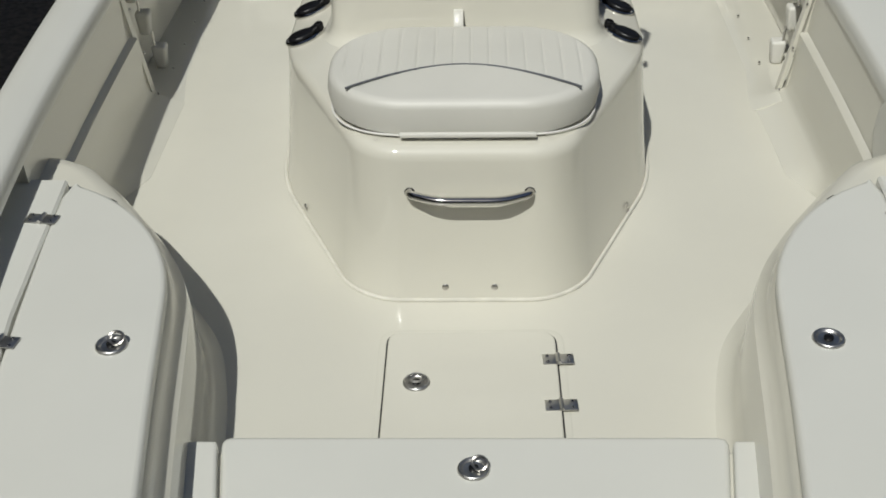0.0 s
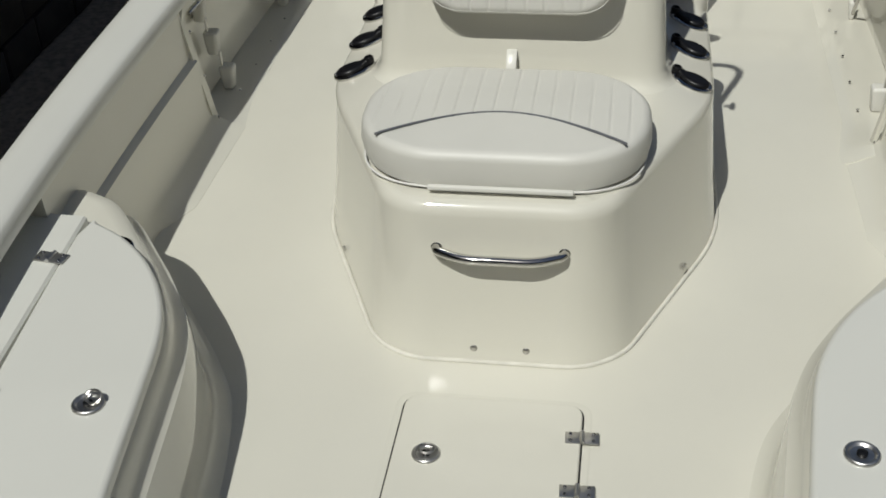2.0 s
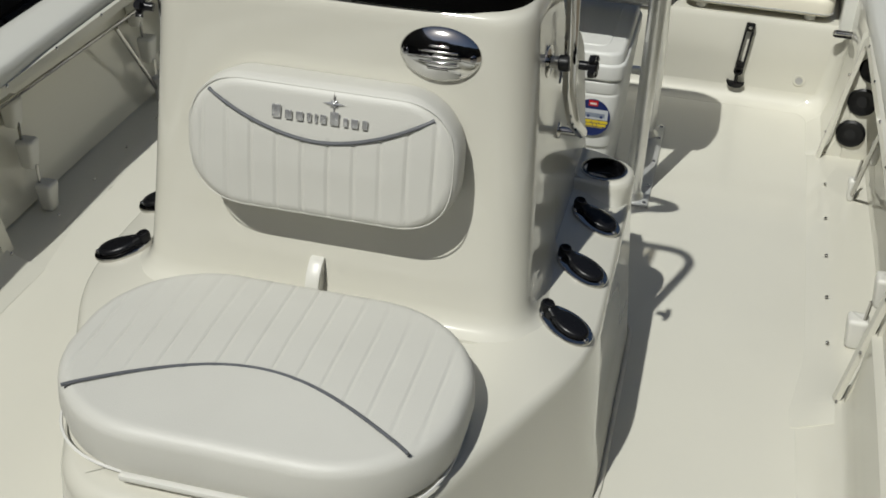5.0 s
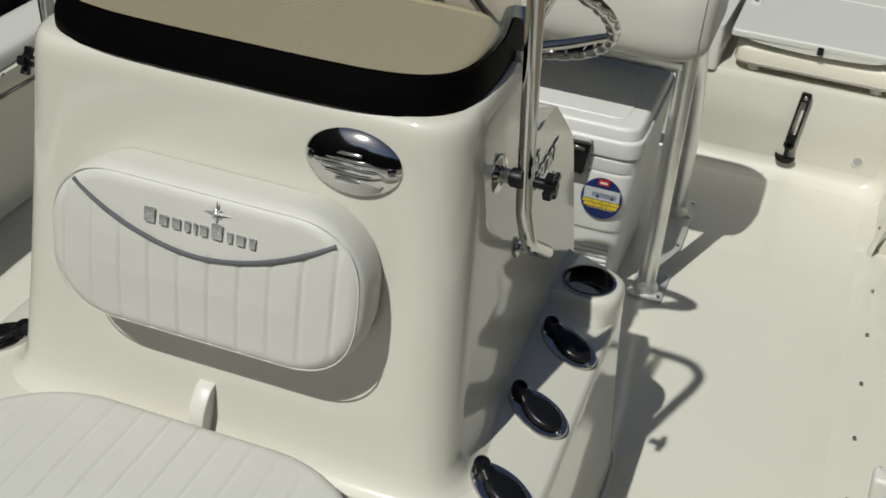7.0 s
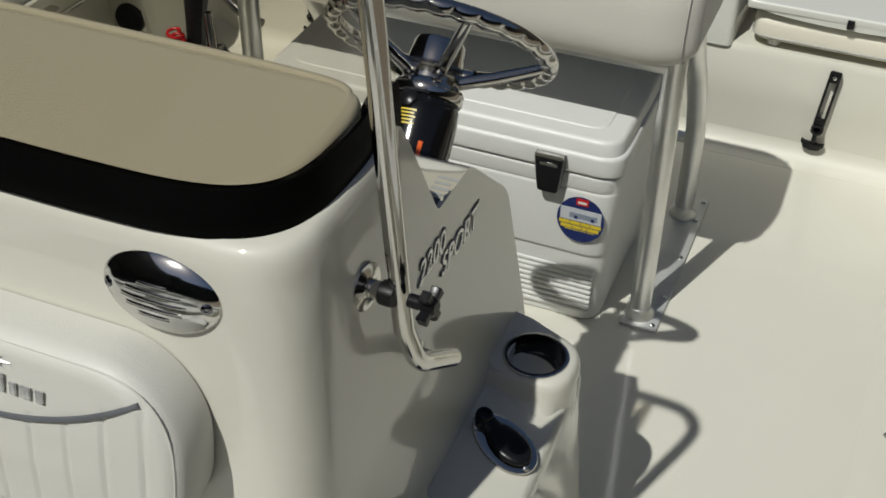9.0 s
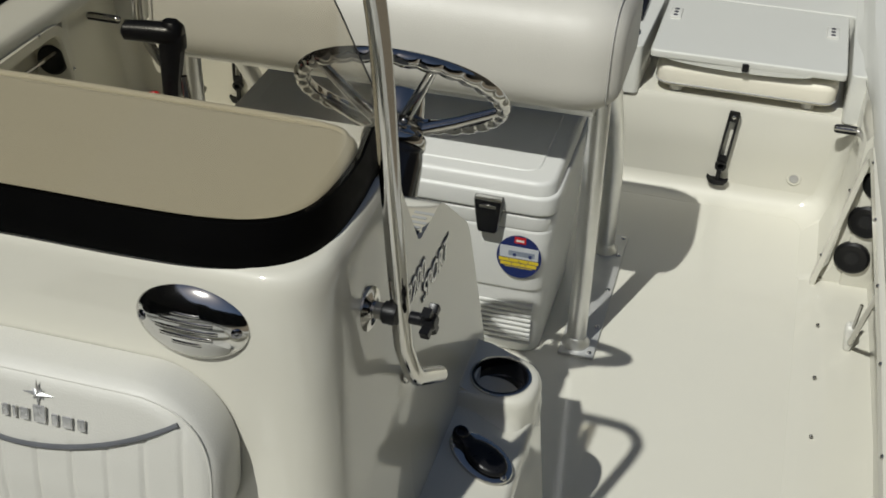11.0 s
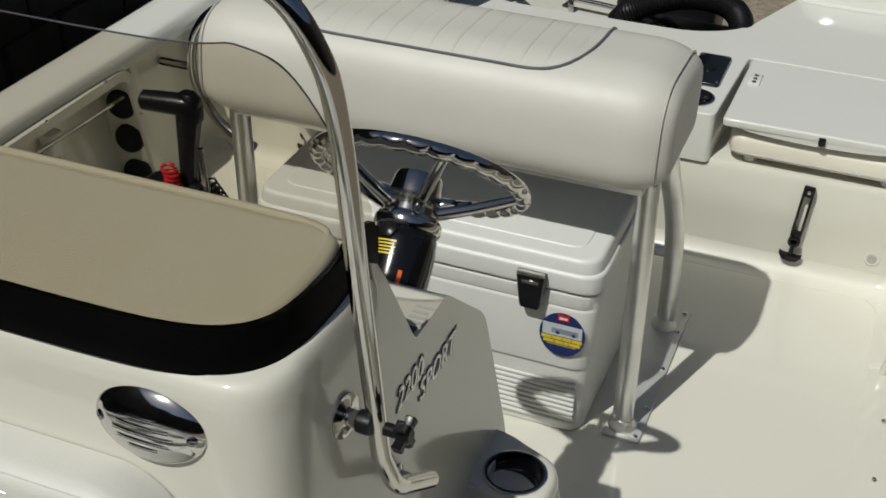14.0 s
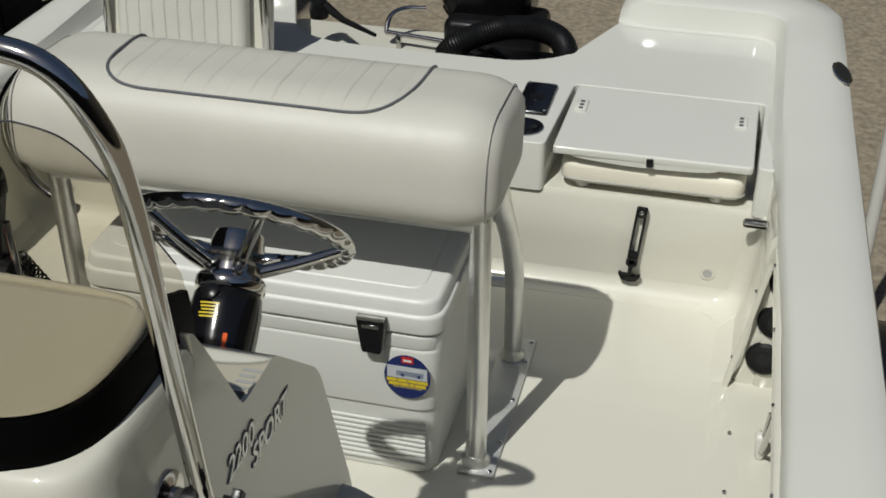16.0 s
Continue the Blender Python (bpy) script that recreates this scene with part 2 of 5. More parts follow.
def round_levels(z0, z1, r, low=0.0, n=4):
    """Levels of a slab with a rounded top edge (and a rounded bottom edge of radius low)."""
    out = []
    if low:
        out += [(z0 + low * (1 - math.cos(a)), low * (1 - math.sin(a))) for a in (math.pi / 2 * i / n for i in range(n + 1))]
    else:
        out.append((z0, 0))
    out += [(z1 - r * (1 - math.sin(a)), r * (1 - math.cos(a))) for a in (math.pi / 2 * i / n for i in range(n + 1))]
    return out


def stadium(cx, cy, hx, hy, r, n=10):
    return outline([(cx - hx, cy - hy), (cx + hx, cy - hy), (cx + hx, cy + hy), (cx - hx, cy + hy)], r, n)


def extrude_x(bm, prof, x0, x1, edge=0.0, n=3):
    """A (y, z) profile drawn out along x, its two ends rounded off."""
    lv = [(x0 + edge * (1 - math.cos(a)), edge * (1 - math.sin(a))) for a in (math.pi / 2 * i / n for i in range(n + 1))] if edge else [(x0, 0)]
    lv += [(x1 - edge * (1 - math.sin(a)), edge * (1 - math.cos(a))) for a in (math.pi / 2 * i / n for i in range(n + 1))] if edge else [(x1, 0)]
    rings = [[Vector((x, p.x, p.y)) for p in inset(prof, d)] for x, d in lv]
    loft(bm, rings)
    return bm


def tapered_box(bm, x0, x1, y0, y1, z0, z1, dx, dy, r, edge, m):
    lo, hi = outline([(x0 + dx, y0 + dy), (x1 - dx, y0 + dy), (x1 - dx, y1 - dy), (x0 + dx, y1 - dy)], r, 6), outline([(x0, y0), (x1, y0), (x1, y1), (x0, y1)], r, 6)
    rings = []
    for z, d in round_levels(z0, z1, edge, min(edge, 0.01), 4):
        t = (z - z0) / (z1 - z0)
        ring = inset([a.lerp(b, t) for a, b in zip(lo, hi)], d)
        rings.append([m @ Vector((p.x, p.y, z)) for p in ring])
    loft(bm, rings)
    return bm


def screw_bm(m, r=0.006):
    return lathe(bmesh.new(), [(r, 0), (r, 0.0015), (r * 0.7, 0.0035), (r * 0.3, 0.0042)], m, 12)


def facing(p, n, spin=0.0):
    """A pose at p whose z points along n."""
    q = Vector(n).normalized().to_track_quat("Z", "Y").to_matrix().to_4x4()
    return Matrix.Translation(p) @ q @ pose(0, 0, 0, 0, 0, spin)


def ribbon(bm, pts, normals, width, thick):
    """A flat strip along the points, lying square to the normals."""
    P = [Vector(p) for p in pts]
    rings = []
    for i, p in enumerate(P):
        t = (P[min(i + 1, len(P) - 1)] - P[max(i - 1, 0)]).normalized()
        n = Vector(normals).normalized()
        s = t.cross(n).normalized()
        w, h = width / 2, thick
        rings.append([p + s * a + n * b for a, b in ((-w, 0), (-w, h * 0.6), (-w * 0.8, h), (w * 0.8, h), (w, h * 0.6), (w, 0))])
    loft(bm, rings)
    return bm

# ---- the hull and its liner ----
def half_beam(y):
    """Half the beam at the gunwale's outer edge."""
    f = max(0.0, 1.4 - y)
    return 1.285 - 0.018 * f * f - 0.004 * f ** 3 - 0.024 * max(0.0, y - 1.4) - 0.6 * max(0.0, -2.9 - y) ** 2


def inner_edge(y, side=1):
    """The gunwale's inner edge; the port side stands a little wider of the console."""
    f = max(0.0, 1.0 - y)
    a = min(1.0, max(0.0, (y - 1.9) / 0.6))
    return max(0.02, 1.088 + (0.022 if side < 0 else 0.0) - 0.016 * f * f - 0.010 * f ** 3 - 0.026 * a)


YS = [-3.6 + 0.2 * i for i in range(36)] + [3.44]
for side, nm in ((-1, "port"), (1, "starboard")):
    # the gunwale: a crowned cap with a rounded inner lip and a rub rail turned down outboard; at the stern it turns into the raised rim
    plan = []
    for y in YS:
        plan.append((Vector((inner_edge(y, side), y)), Vector((half_beam(y) - (0.026 if side < 0 else 0.0), y))))
    for k in range(1, 9):
        a = math.pi / 2 * k / 8
        plan.append((Vector((0.965 + 0.092 * math.cos(a), 3.565 + 0.085 * math.sin(a))), Vector((1.035 + 0.198 * math.cos(a), 3.66 + 0.225 * math.sin(a)))))
    plan += [(Vector((x, 3.652)), Vector((x + 0.04, 3.885))) for x in (0.85, 0.72, 0.63)]
    plan += [(Vector((0.575, 3.660)), Vector((0.60, 3.88))), (Vector((0.545, 3.69)), Vector((0.56, 3.86)))]
    rings = []
    for k, (i, o) in enumerate(plan):
        w = (o - i).length
        u = (o - i) / w
        t = min(1.0, max(0.0, (i.y - 2.74) / 0.12))
        up = 0.040 * min(1.0, max(0.0, (i.y - 2.75) / 0.70)) ** 1.1
        up -= (0.0, 0.05)[k == len(plan) - 1] + (0.0, 0.018)[k == len(plan) - 2]
        sec = [(0.03, 0.425), (-0.042 * t, 0.43 + 0.0108 * t), (-0.002 - 0.024 * t, 0.455 - 0.0085 * t), (0.006 - 0.022 * t, 0.472 + 0.25 * up - 0.012 * t), (0.012 - 0.016 * t, 0.478 + 0.88 * up), (0.026 - 0.012 * t, 0.4815 + 0.002 * t + up), (0.6 * w, 0.493 + 0.7 * up),
               (w - 0.03, 0.493 + 0.5 * up), (w - 0.008, 0.482 + 0.4 * up), (w, 0.462), (w - 0.004, 0.40), (w - 0.05, 0.39)]
        rings.append([(side * (i.x + u.x * a), i.y + u.y * a, b) for a, b in sec])
    bm = bmesh.new()
    loft(bm, rings)
    g = structure("gunwale_" + nm, bm, LID, "wide white fibreglass gunwale with a rounded edge", "gunwale")
    # hull topside
    rings = []
    for y in YS + [3.6, 3.74]:
        xo = half_beam(y) - 0.012
        rings.append([(side * a, y, b) for a, b in ((xo - 0.03, 0.41), (xo, 0.41), (xo - 0.05, 0.1), (xo - 0.2, -0.35), (0.02, -0.62), (0.02, -0.55), (xo - 0.23, -0.3), (xo - 0.08, 0.1))])
    bm = bmesh.new()
    loft(bm, rings)
    structure("hull_" + nm, bm, GEL, "white fibreglass hull side on its trailer", "hull")
    # liner wall forward of the rod rack, with a lower half that stands proud
    rings = []
    for i in range(33):
        u = i / 32
        ring = []
        for k, zz in enumerate((0.44, 0.44, 0.285, 0.266, 0.262, 0.252, 0.15, 0.09, 0.058, 0.040, 0.010, 0.001, -0.03, -0.03)):
            y = -0.02 + (1.165 - 0.065 * max(0.0, zz) / 0.435) * u
            x = inner_edge(y, side)
            r = max(0.0, min(1.0, (y - 0.19 - 0.25 * (0.25 - zz)) / 0.07))
            r = r * r * (3 - 2 * r)
            toe = 0.060 + 0.070 * max(0.0, min(1.0, (y - 0.487) / 0.15)) + 0.02 * max(0.0, y - 0.64)
            xx = (0.06, 0.006, -0.002, -0.004, -0.004 - 0.007 * r, -0.004 - 0.019 * r, -0.008 - 0.019 * r, -0.016 - 0.014 * r, -0.030 - 0.006 * r, -0.046, -0.046 - 0.72 * (toe - 0.046), -toe, -toe, 0.06)[k]
            ring.append((side * (x + xx), y, zz))
        rings.append(ring)
    bm = bmesh.new()
    loft(bm, rings)
    structure("side_wall_" + nm, bm, GEL, "cream fibreglass inner side of the cockpit", "wall")
    # toe curve of the deck beside the rack: a low shelf that fades into the deck forward
    rings = []
    for y in (1.06, 1.12, 1.18, 1.24, 1.30, 1.36, 1.42, 1.5, 1.7, 2.0, 2.3, 2.43, 2.475, 2.50):
        f = min(1.0, max(0.0, (y - 1.06) / 0.45))
        t = max(0.0, min(1.0, (1.38 - y) / 0.26)) ** 1.5
        x0 = (0.942 - 0.045 * (y - 1.06)) * t + 0.974 * (1 - t) + (0.035 if side < 0 else 0.0)
        x0 += 0.045 * max(0.0, (y - 2.44) / 0.06)
        rings.append([(side * a, y, b) for a, b in ((x0 - 0.012, -0.03), (x0 - 0.012, -0.002), (x0 - 0.002, 0.001), (x0 + 0.012, 0.001 + 0.005 * f + 0.003 * t), (x0 + 0.03, 0.002 + 0.007 * f + 0.010 * t), (x0 + 0.085, 0.004 + 0.008 * f + 0.030 * t), (1.19, 0.004 + 0.012 * f + 0.030 * t), (1.19, -0.03))])
    bm = bmesh.new()
    loft(bm, rings)
    structure("rack_floor_" + nm, bm, GEL, "cream fibreglass shelf under the rod rack", "floor")
    # back of the rod rack: the inside of the hull
    rings = []
    for y in (1.0, 1.4, 1.8, 2.2, 2.5):
        rings.append([(side * a, y, b) for a, b in ((1.225, 0.46), (1.21, 0.46), (1.195, 0.25), (1.15, 0.02), (1.17, 0.02), (1.215, 0.25))])
    bm = bmesh.new()
    loft(bm, rings)
    structure("rack_back_" + nm, bm, GEL, "cream fibreglass back of the rod rack recess", "wall")
    # wall aft of the rack, up to the stern bulkhead
    bm = bmesh.new()
    rings = []
    wide = 0.065 if side < 0 else 0.0
    for y in (2.425, 2.432, 2.45, 2.55, 2.65, 2.78):
        x = 1.048 + wide + (0.012 if y < 2.43 else 0.0)
        rings.append([(side * a, y, b) for a, b in ((1.19, 0.455), (x + 0.03, 0.455), (x + 0.004, 0.42), (x + 0.002, 0.30), (x - 0.008, 0.15), (x - 0.018, 0.06), (x - 0.04, 0.018), (x - 0.085, 0.001), (x - 0.085, -0.03), (1.19, -0.03))])
    loft(bm, rings)
    structure("aft_side_wall_" + nm, bm, GEL, "cream fibreglass side wall beside the stern", "wall")

# cockpit deck
bm = one_box(-1.12, 1.12, -1.0, 2.80, -0.06, 0.0)
structure("deck", bm, DECK_GEL, "glossy cream fibreglass cockpit deck", "floor")


def fillet(bm, pts, r=0.05, n=9):
    """A hollow curve where a wall meets the deck, along (x, y, nx, ny): n points from the wall to the deck."""
    rings = []
    for x, y, nx, ny in pts:
        ring = []
        for i in range(n + 1):
            a = math.pi / 2 * i / n
            o, z = r * (1 - math.sin(a)), r * (1 - math.cos(a))
            ring.append((x + nx * o, y + ny * o, z + 0.0006))
        ring.append((x - nx * 0.01, y - ny * 0.01, r + 0.0006))
        ring.append((x - nx * 0.01, y - ny * 0.01, -0.02))
        ring.append((x + nx * r, y + ny * r, -0.02))
        rings.append(ring)
    loft(bm, rings)
    return bm


# stern bulkhead with the seat recess shelves
bm = bmesh.new()
prof = [(2.80, -0.05), (2.778, 0.0), (2.776, 0.05), (2.768, 0.15), (2.757, 0.285), (2.768, 0.305), (2.80, 0.308), (3.2, 0.308), (3.2, -0.05)]
extrude_x(bm, [Vector(p) for p in prof], -1.12, 1.05)
structure("stern_bulkhead", bm, GEL, "cream fibreglass bulkhead below the stern deck", "wall")
bm = bmesh.new()
fillet(bm, [(x, 2.7762, 0, -1) for x in (-1.0, -0.5, 0, 0.5, 1.0)], 0.055)
structure("bulkhead_curve", bm, GEL, "curved joint between deck and bulkhead", "trim")

# hollow upright corners between the bulkhead and the side walls
for side, nm in ((-1, "port"), (1, "starboard")):
    rings = []
    for z in (0.001, 0.006, 0.014, 0.026, 0.040, 0.056, 0.09, 0.15, 0.22, 0.285, 0.304):
        x = 1.048 + (0.065 if side < 0 else 0.0) + float(np.interp(z, (0.001, 0.018, 0.06, 0.15, 0.30), (-0.085, -0.04, -0.018, -0.008, 0.002)))
        low = max(0.0, 0.055 - z)
        y = float(np.interp(z, (0.05, 0.15, 0.285, 0.305), (2.776, 2.768, 2.757, 2.768))) - (0.055 - math.sqrt(0.055 ** 2 - low ** 2))
        r = 0.045 + 0.5 * low
        rings.append([(side * (x - r + r * math.cos(a)), y - r + r * math.sin(a), z) for a in (math.pi / 2 * i / 8 for i in range(9))] + [(side * (x - r), y + 0.03, z), (side * (x + 0.03), y + 0.03, z), (side * (x + 0.03), y - r, z)])
    bm = bmesh.new()
    loft(bm, rings)
    structure("stern_corner_" + nm, bm, GEL, "hollow moulded corner of the cockpit liner", "trim")

# stern deck: three fields left and right of the two folding seats, and the quarters behind them
Z_AFT = 0.44
bm = bmesh.new()


def deck_piece(bm, pts, r, z0=0.30, z1=Z_AFT, edge=0.012):
    return slab(bm, outline(pts, r), round_levels(z0, z1, edge))


DECK = [(-1.13, 2.748), (-1.022, 2.748), (-1.022, 3.142), (-0.475, 3.142), (-0.475, 2.748), (0.466, 2.748), (0.484, 3.142), (1.016, 3.142), (1.010, 2.748), (1.10, 2.748), (1.10, 3.66), (0.98, 3.74), (0.58, 3.74),
        (0.535, 3.62), (0.43, 3.335), (0.30, 3.262), (-0.30, 3.262), (-0.43, 3.335), (-0.535, 3.62), (-0.58, 3.74), (-0.98, 3.74), (-1.13, 3.66)]
deck_piece(bm, DECK, [0.02, 0.02, 0.02, 0.02, 0.02, 0.02, 0.02, 0.02, 0.02, 0.02, 0.1, 0.1, 0.03, 0.1, 0.12, 0.12, 0.12, 0.12, 0.1, 0.03, 0.1, 0.1], 0.30, Z_AFT, 0.004)
structure("stern_deck", bm, LID, "cream fibreglass stern deck with an engine notch", "deck")
# transom inside the notch
bm = bmesh.new()
deck_piece(bm, [(-0.57, 3.27), (0.08, 3.27), (0.05, 3.70), (-0.57, 3.70)], 0.05, -0.3, 0.33, 0.02)
deck_piece(bm, [(0.085, 3.27), (0.58, 3.27), (0.58, 3.62), (0.055, 3.62)], 0.03, -0.3, 0.18, 0.02)
structure("splash_well", bm, GEL, "cream fibreglass splash well before the engine", "deck")


# ---- bow: side boxes, step and deck hatch ----
def bow_outline(side, grow=0.0):
    """Inner edge of the bow box from its aft tip forward."""
    pts = [(1.045, 0.03), (0.95, -0.02), (0.86, -0.08), (0.775, -0.17), (0.705, -0.285), (0.660, -0.42), (0.635, -0.60), (0.612, -0.80), (0.575, -1.08), (0.52, -1.5)]
    return [Vector((side * (x - grow), y + grow * (0.9 if i < 5 else 0.3))) for i, (x, y) in enumerate(pts)]


def shelf_outline(side, grow=0.0):
    """Inner edge of the box below the lid: it reaches aft of the lid as a small pointed shelf."""
    pts = [(1.060, 0.175), (0.985, 0.135), (0.935, 0.080), (0.865, -0.018), (0.785, -0.136), (0.705, -0.285), (0.660, -0.42), (0.635, -0.60), (0.612, -0.80), (0.575, -1.08), (0.52, -1.5)]
    return [Vector((side * (x - grow), y + grow * (0.9 if i < 6 else 0.3))) for i, (x, y) in enumerate(pts)]


box_lids = {}
for side, nm in ((-1, "port"), (1, "starboard")):
    bm = bmesh.new()
    rings = []
    levels = ((0.0, 0.085), (0.01, 0.062), (0.035, 0.048), (0.10, 0.042), (0.22, 0.036), (0.26, 0.030), (0.275, 0.012), (0.30, 0.004), (0.325, 0.0), (0.335, -0.01), (0.336, -0.03))
    for z, grow in levels:
        e = smooth_path([(p.x, p.y, z) for p in shelf_outline(side, grow)], 4)
        ring = list(e) + [Vector((side * (half_beam(y) - 0.09), y, z)) for y in (-1.5, -1.0, -0.5)] + [Vector((side * (half_beam(0) - 0.05), 0.175 + grow, z))]
        rings.append(ring)
    loft(bm, rings)
    structure("bow_box_" + nm, bm, GEL, "cream fibreglass storage box in the bow", "box")
    # the lid on it: a slab with a rounded edge
    lid = box_lids[side] = thing("box_lid", "white fibreglass hatch lid with a steel latch on the bow box", "hatch lid", (side * 0.84, -0.6, 0.336), "bow box lids")
    loc = Matrix.Translation((side * -0.84, 0.6, -0.336))
    e = smooth_path([(p.x, p.y, 0) for p in bow_outline(side, -0.004)], 4)
    e = [p for p in e if abs(p.x) < 0.990]
    ring = [Vector((p.x, p.y)) for p in e] + [Vector((side * 0.80, -1.5)), Vector((side * 0.86, -1.2)), Vector((side * 0.925, -0.85)), Vector((side * 0.955, -0.55)), Vector((side * 0.980, -0.25)), Vector((side * 0.990, -0.08))]
    if side > 0:
        ring = ring[::-1]
    area = sum(a.x * b.y - b.x * a.y for a, b in zip(ring, ring[1:] + ring[:1]))
    if area < 0:
        ring = ring[::-1]
    part("lid", slab(bmesh.new(), ring, round_levels(0.338, 0.366, 0.012), loc), LID, lid)
    # hinge strip outboard of the lid
    bm = bmesh.new()
    rings = []
    for t in range(9):
        y = 0.0 - 1.5 * t / 8
        xa = 0.995 - (0.06 * (-y) if y > -0.55 else 0.033 + 0.115 * (-y - 0.55))
        rings.append([(side * a, y, b) for a, b in ((xa, 0.33), (xa, 0.360), (xa + 0.006, 0.366), (xa + 0.055, 0.366), (xa + 0.075, 0.367), (min(1.16, half_beam(y) - 0.08), 0.374), (min(1.16, half_beam(y) - 0.08), 0.33))])
    loft(bm, rings)
    structure("hinge_strip_" + nm, bm, LID, "white fibreglass strip beside the bow lid", "trim")


def hinge(at, group="hatch hinges"):
    """A small stamped steel butt hinge, 76 by 38 mm, its pin along y."""
    h = thing("hinge", "small stainless steel hatch hinge", "hinge", at, group)
    for s in (-1, 1):
        leaf = part("leaf", one_box(*sorted((s * 0.004, s * 0.038)), -0.019, 0.019, 0.0, 0.003, 0.0012), LATCH_STEEL, h)
        for yy in (-0.011, 0.011):
            part("screw", screw_bm(Matrix.Translation((s * 0.026, yy, 0.003)), 0.0042), STEEL_DARK_REFLECT, leaf)
    part("knuckle", tube(bmesh.new(), [(0, -0.019, 0.004), (0, 0.019, 0.004)], 0.0052, 10), LATCH_STEEL, h)
    return h


def slam_latch(lid, at, up=False, ring=True):
    """A round flush latch set in a lid, with a lifting ring."""
    cup = part("latch", lathe(bmesh.new(), [(0.033, 0), (0.0328, 0.0022), (0.0315, 0.0048), (0.0290, 0.0062), (0.0262, 0.0058), (0.0235, 0.0030), (0.0215, 0.0012), (0.008, 0.0008)], None, 36), LATCH_STEEL, lid, "polished steel flush latch")
    cup.matrix_basis = lid.matrix_basis.inverted() @ at
    part("hub", lathe(bmesh.new(), [(0.010, 0.001), (0.010, 0.006), (0.006, 0.0085), (0.002, 0.009)], None, 18), BLACK, cup, "dark latch hub")
    if ring:
        tilt = pose(0.006 if up else 0, -0.004, 0.006, 30 if up else 6, 0, -40 if up else 0)
        pts = [tilt @ Vector((0.017 * math.cos(a), 0.012 + 0.014 * math.sin(a), 0.002)) for a in (2 * math.pi * i / 20 for i in range(20))]
        part("ring", tube(bmesh.new(), pts, 0.0032, 8, closed=True), SATIN, cup, "steel lift ring")


hinge(pose(-1.005, -0.185, 0.368, 0, 0, -8))
hinge(pose(-0.957, -0.655, 0.368, 0, 0, -8))
hinge(pose(1.005, -0.185, 0.368, 0, 0, 8))
hinge(pose(0.957, -0.655, 0.368, 0, 0, 8))
slam_latch(box_lids[-1], pose(-0.725, -0.665, 0.367, 0, 0, 20), up=True)
slam_latch(box_lids[1], pose(0.721, -0.648, 0.367, 0, 0, -20), ring=False)

# low step across the bow, with its lid
bm = bmesh.new()
slab(bm, outline([(-0.66, -1.6), (0.66, -1.6), (0.60, -0.738), (-0.60, -0.738)], 0.02), round_levels(0.0, 0.15, 0.015))
structure("bow_step", bm, GEL, "cream fibreglass step between the bow boxes", "step")
lid = thing("step_lid", "white fibreglass hatch lid on the bow step", "hatch lid", (0, -1.1, 0.15))
part("lid", slab(bmesh.new(), outline([(-0.395, -1.5), (0.415, -1.5), (0.532, -0.722), (-0.515, -0.722)], 0.03), round_levels(0.152, 0.175, 0.012), Matrix.Translation((0, 1.1, -0.15))), LID, lid)
for s, nm in ((-1, "port"), (1, "starboard")):
    ins, out = (0.538, 0.66) if s > 0 else (0.521, 0.66)
    ring = [(s * out, -1.5), (s * (ins - 0.117), -1.5), (s * ins, -0.732), (s * out, -0.732)]
    ring = [Vector(p) for p in (ring if s < 0 else ring[::-1])]
    if sum(a.x * b.y - b.x * a.y for a, b in zip(ring, ring[1:] + ring[:1])) < 0:
        ring = ring[::-1]
    bm = slab(bmesh.new(), outline(ring, 0.01), round_levels(0.14, 0.172, 0.008))
    structure("step_edge_" + nm, bm, LID, "white fibreglass edge beside the step lid", "trim")
slam_latch(lid, pose(0.007, -0.822, 0.176, 0, 0, 0), up=True)
bm = bmesh.new()
slab(bm, outline([(-0.10, -3.1), (0.10, -3.1), (0.84, -1.5), (-0.84, -1.5)], 0.02), round_levels(0.0, 0.36, 0.02))
structure("bow_deck", bm, LID, "white fibreglass casting deck in the bow", "deck")

# deck hatch; a black plate round it stands for the shade in the gap
HX0, HX1, HY0, HY1 = -0.205, 0.212, -0.60, -0.150
bm = bmesh.new()
slab(bm, outline([(HX0 - 0.004, HY0), (HX1 + 0.004, HY0), (HX1 + 0.004, HY1 + 0.003), (HX0 - 0.004, HY1 + 0.003)], 0.045), [(-0.01, 0), (0.0012, 0)])
structure("hatch_gap_shade", bm, DEEP, "black plate for the shade in the gap round the deck hatch", "gap")
h = thing("deck_hatch", "cream fibreglass deck hatch lid with rounded corners", "hatch", (0, -0.4, 0))
part("lid", slab(bmesh.new(), outline([(HX0, HY0), (HX1, HY0), (HX1, HY1), (HX0, HY1)], 0.042), round_levels(0.0014, 0.009, 0.005), Matrix.Translation((0, 0.4, 0))), DECK_GEL, h)
bm = bmesh.new()
slab(bm, outline([(HX0 - 0.022, HY0 - 0.02), (HX1 + 0.022, HY0 - 0.02), (HX1 + 0.022, HY1 + 0.018), (HX0 - 0.022, HY1 + 0.018)], 0.055), [(-0.01, 0), (0.0002, 0), (0.0006, 0.004)])
structure("hatch_rim", bm, GEL, "moulded rim of the deck hatch", "trim")
hinge(pose(0.214, -0.265, 0.009, 0, 0, 2))
hinge(pose(0.212, -0.435, 0.009, 0, 0, 2))
slam_latch(h, pose(-0.128, -0.352, 0.009, 0, 0, 0))

# ---- the console with its forward seat ----
CX = -0.012
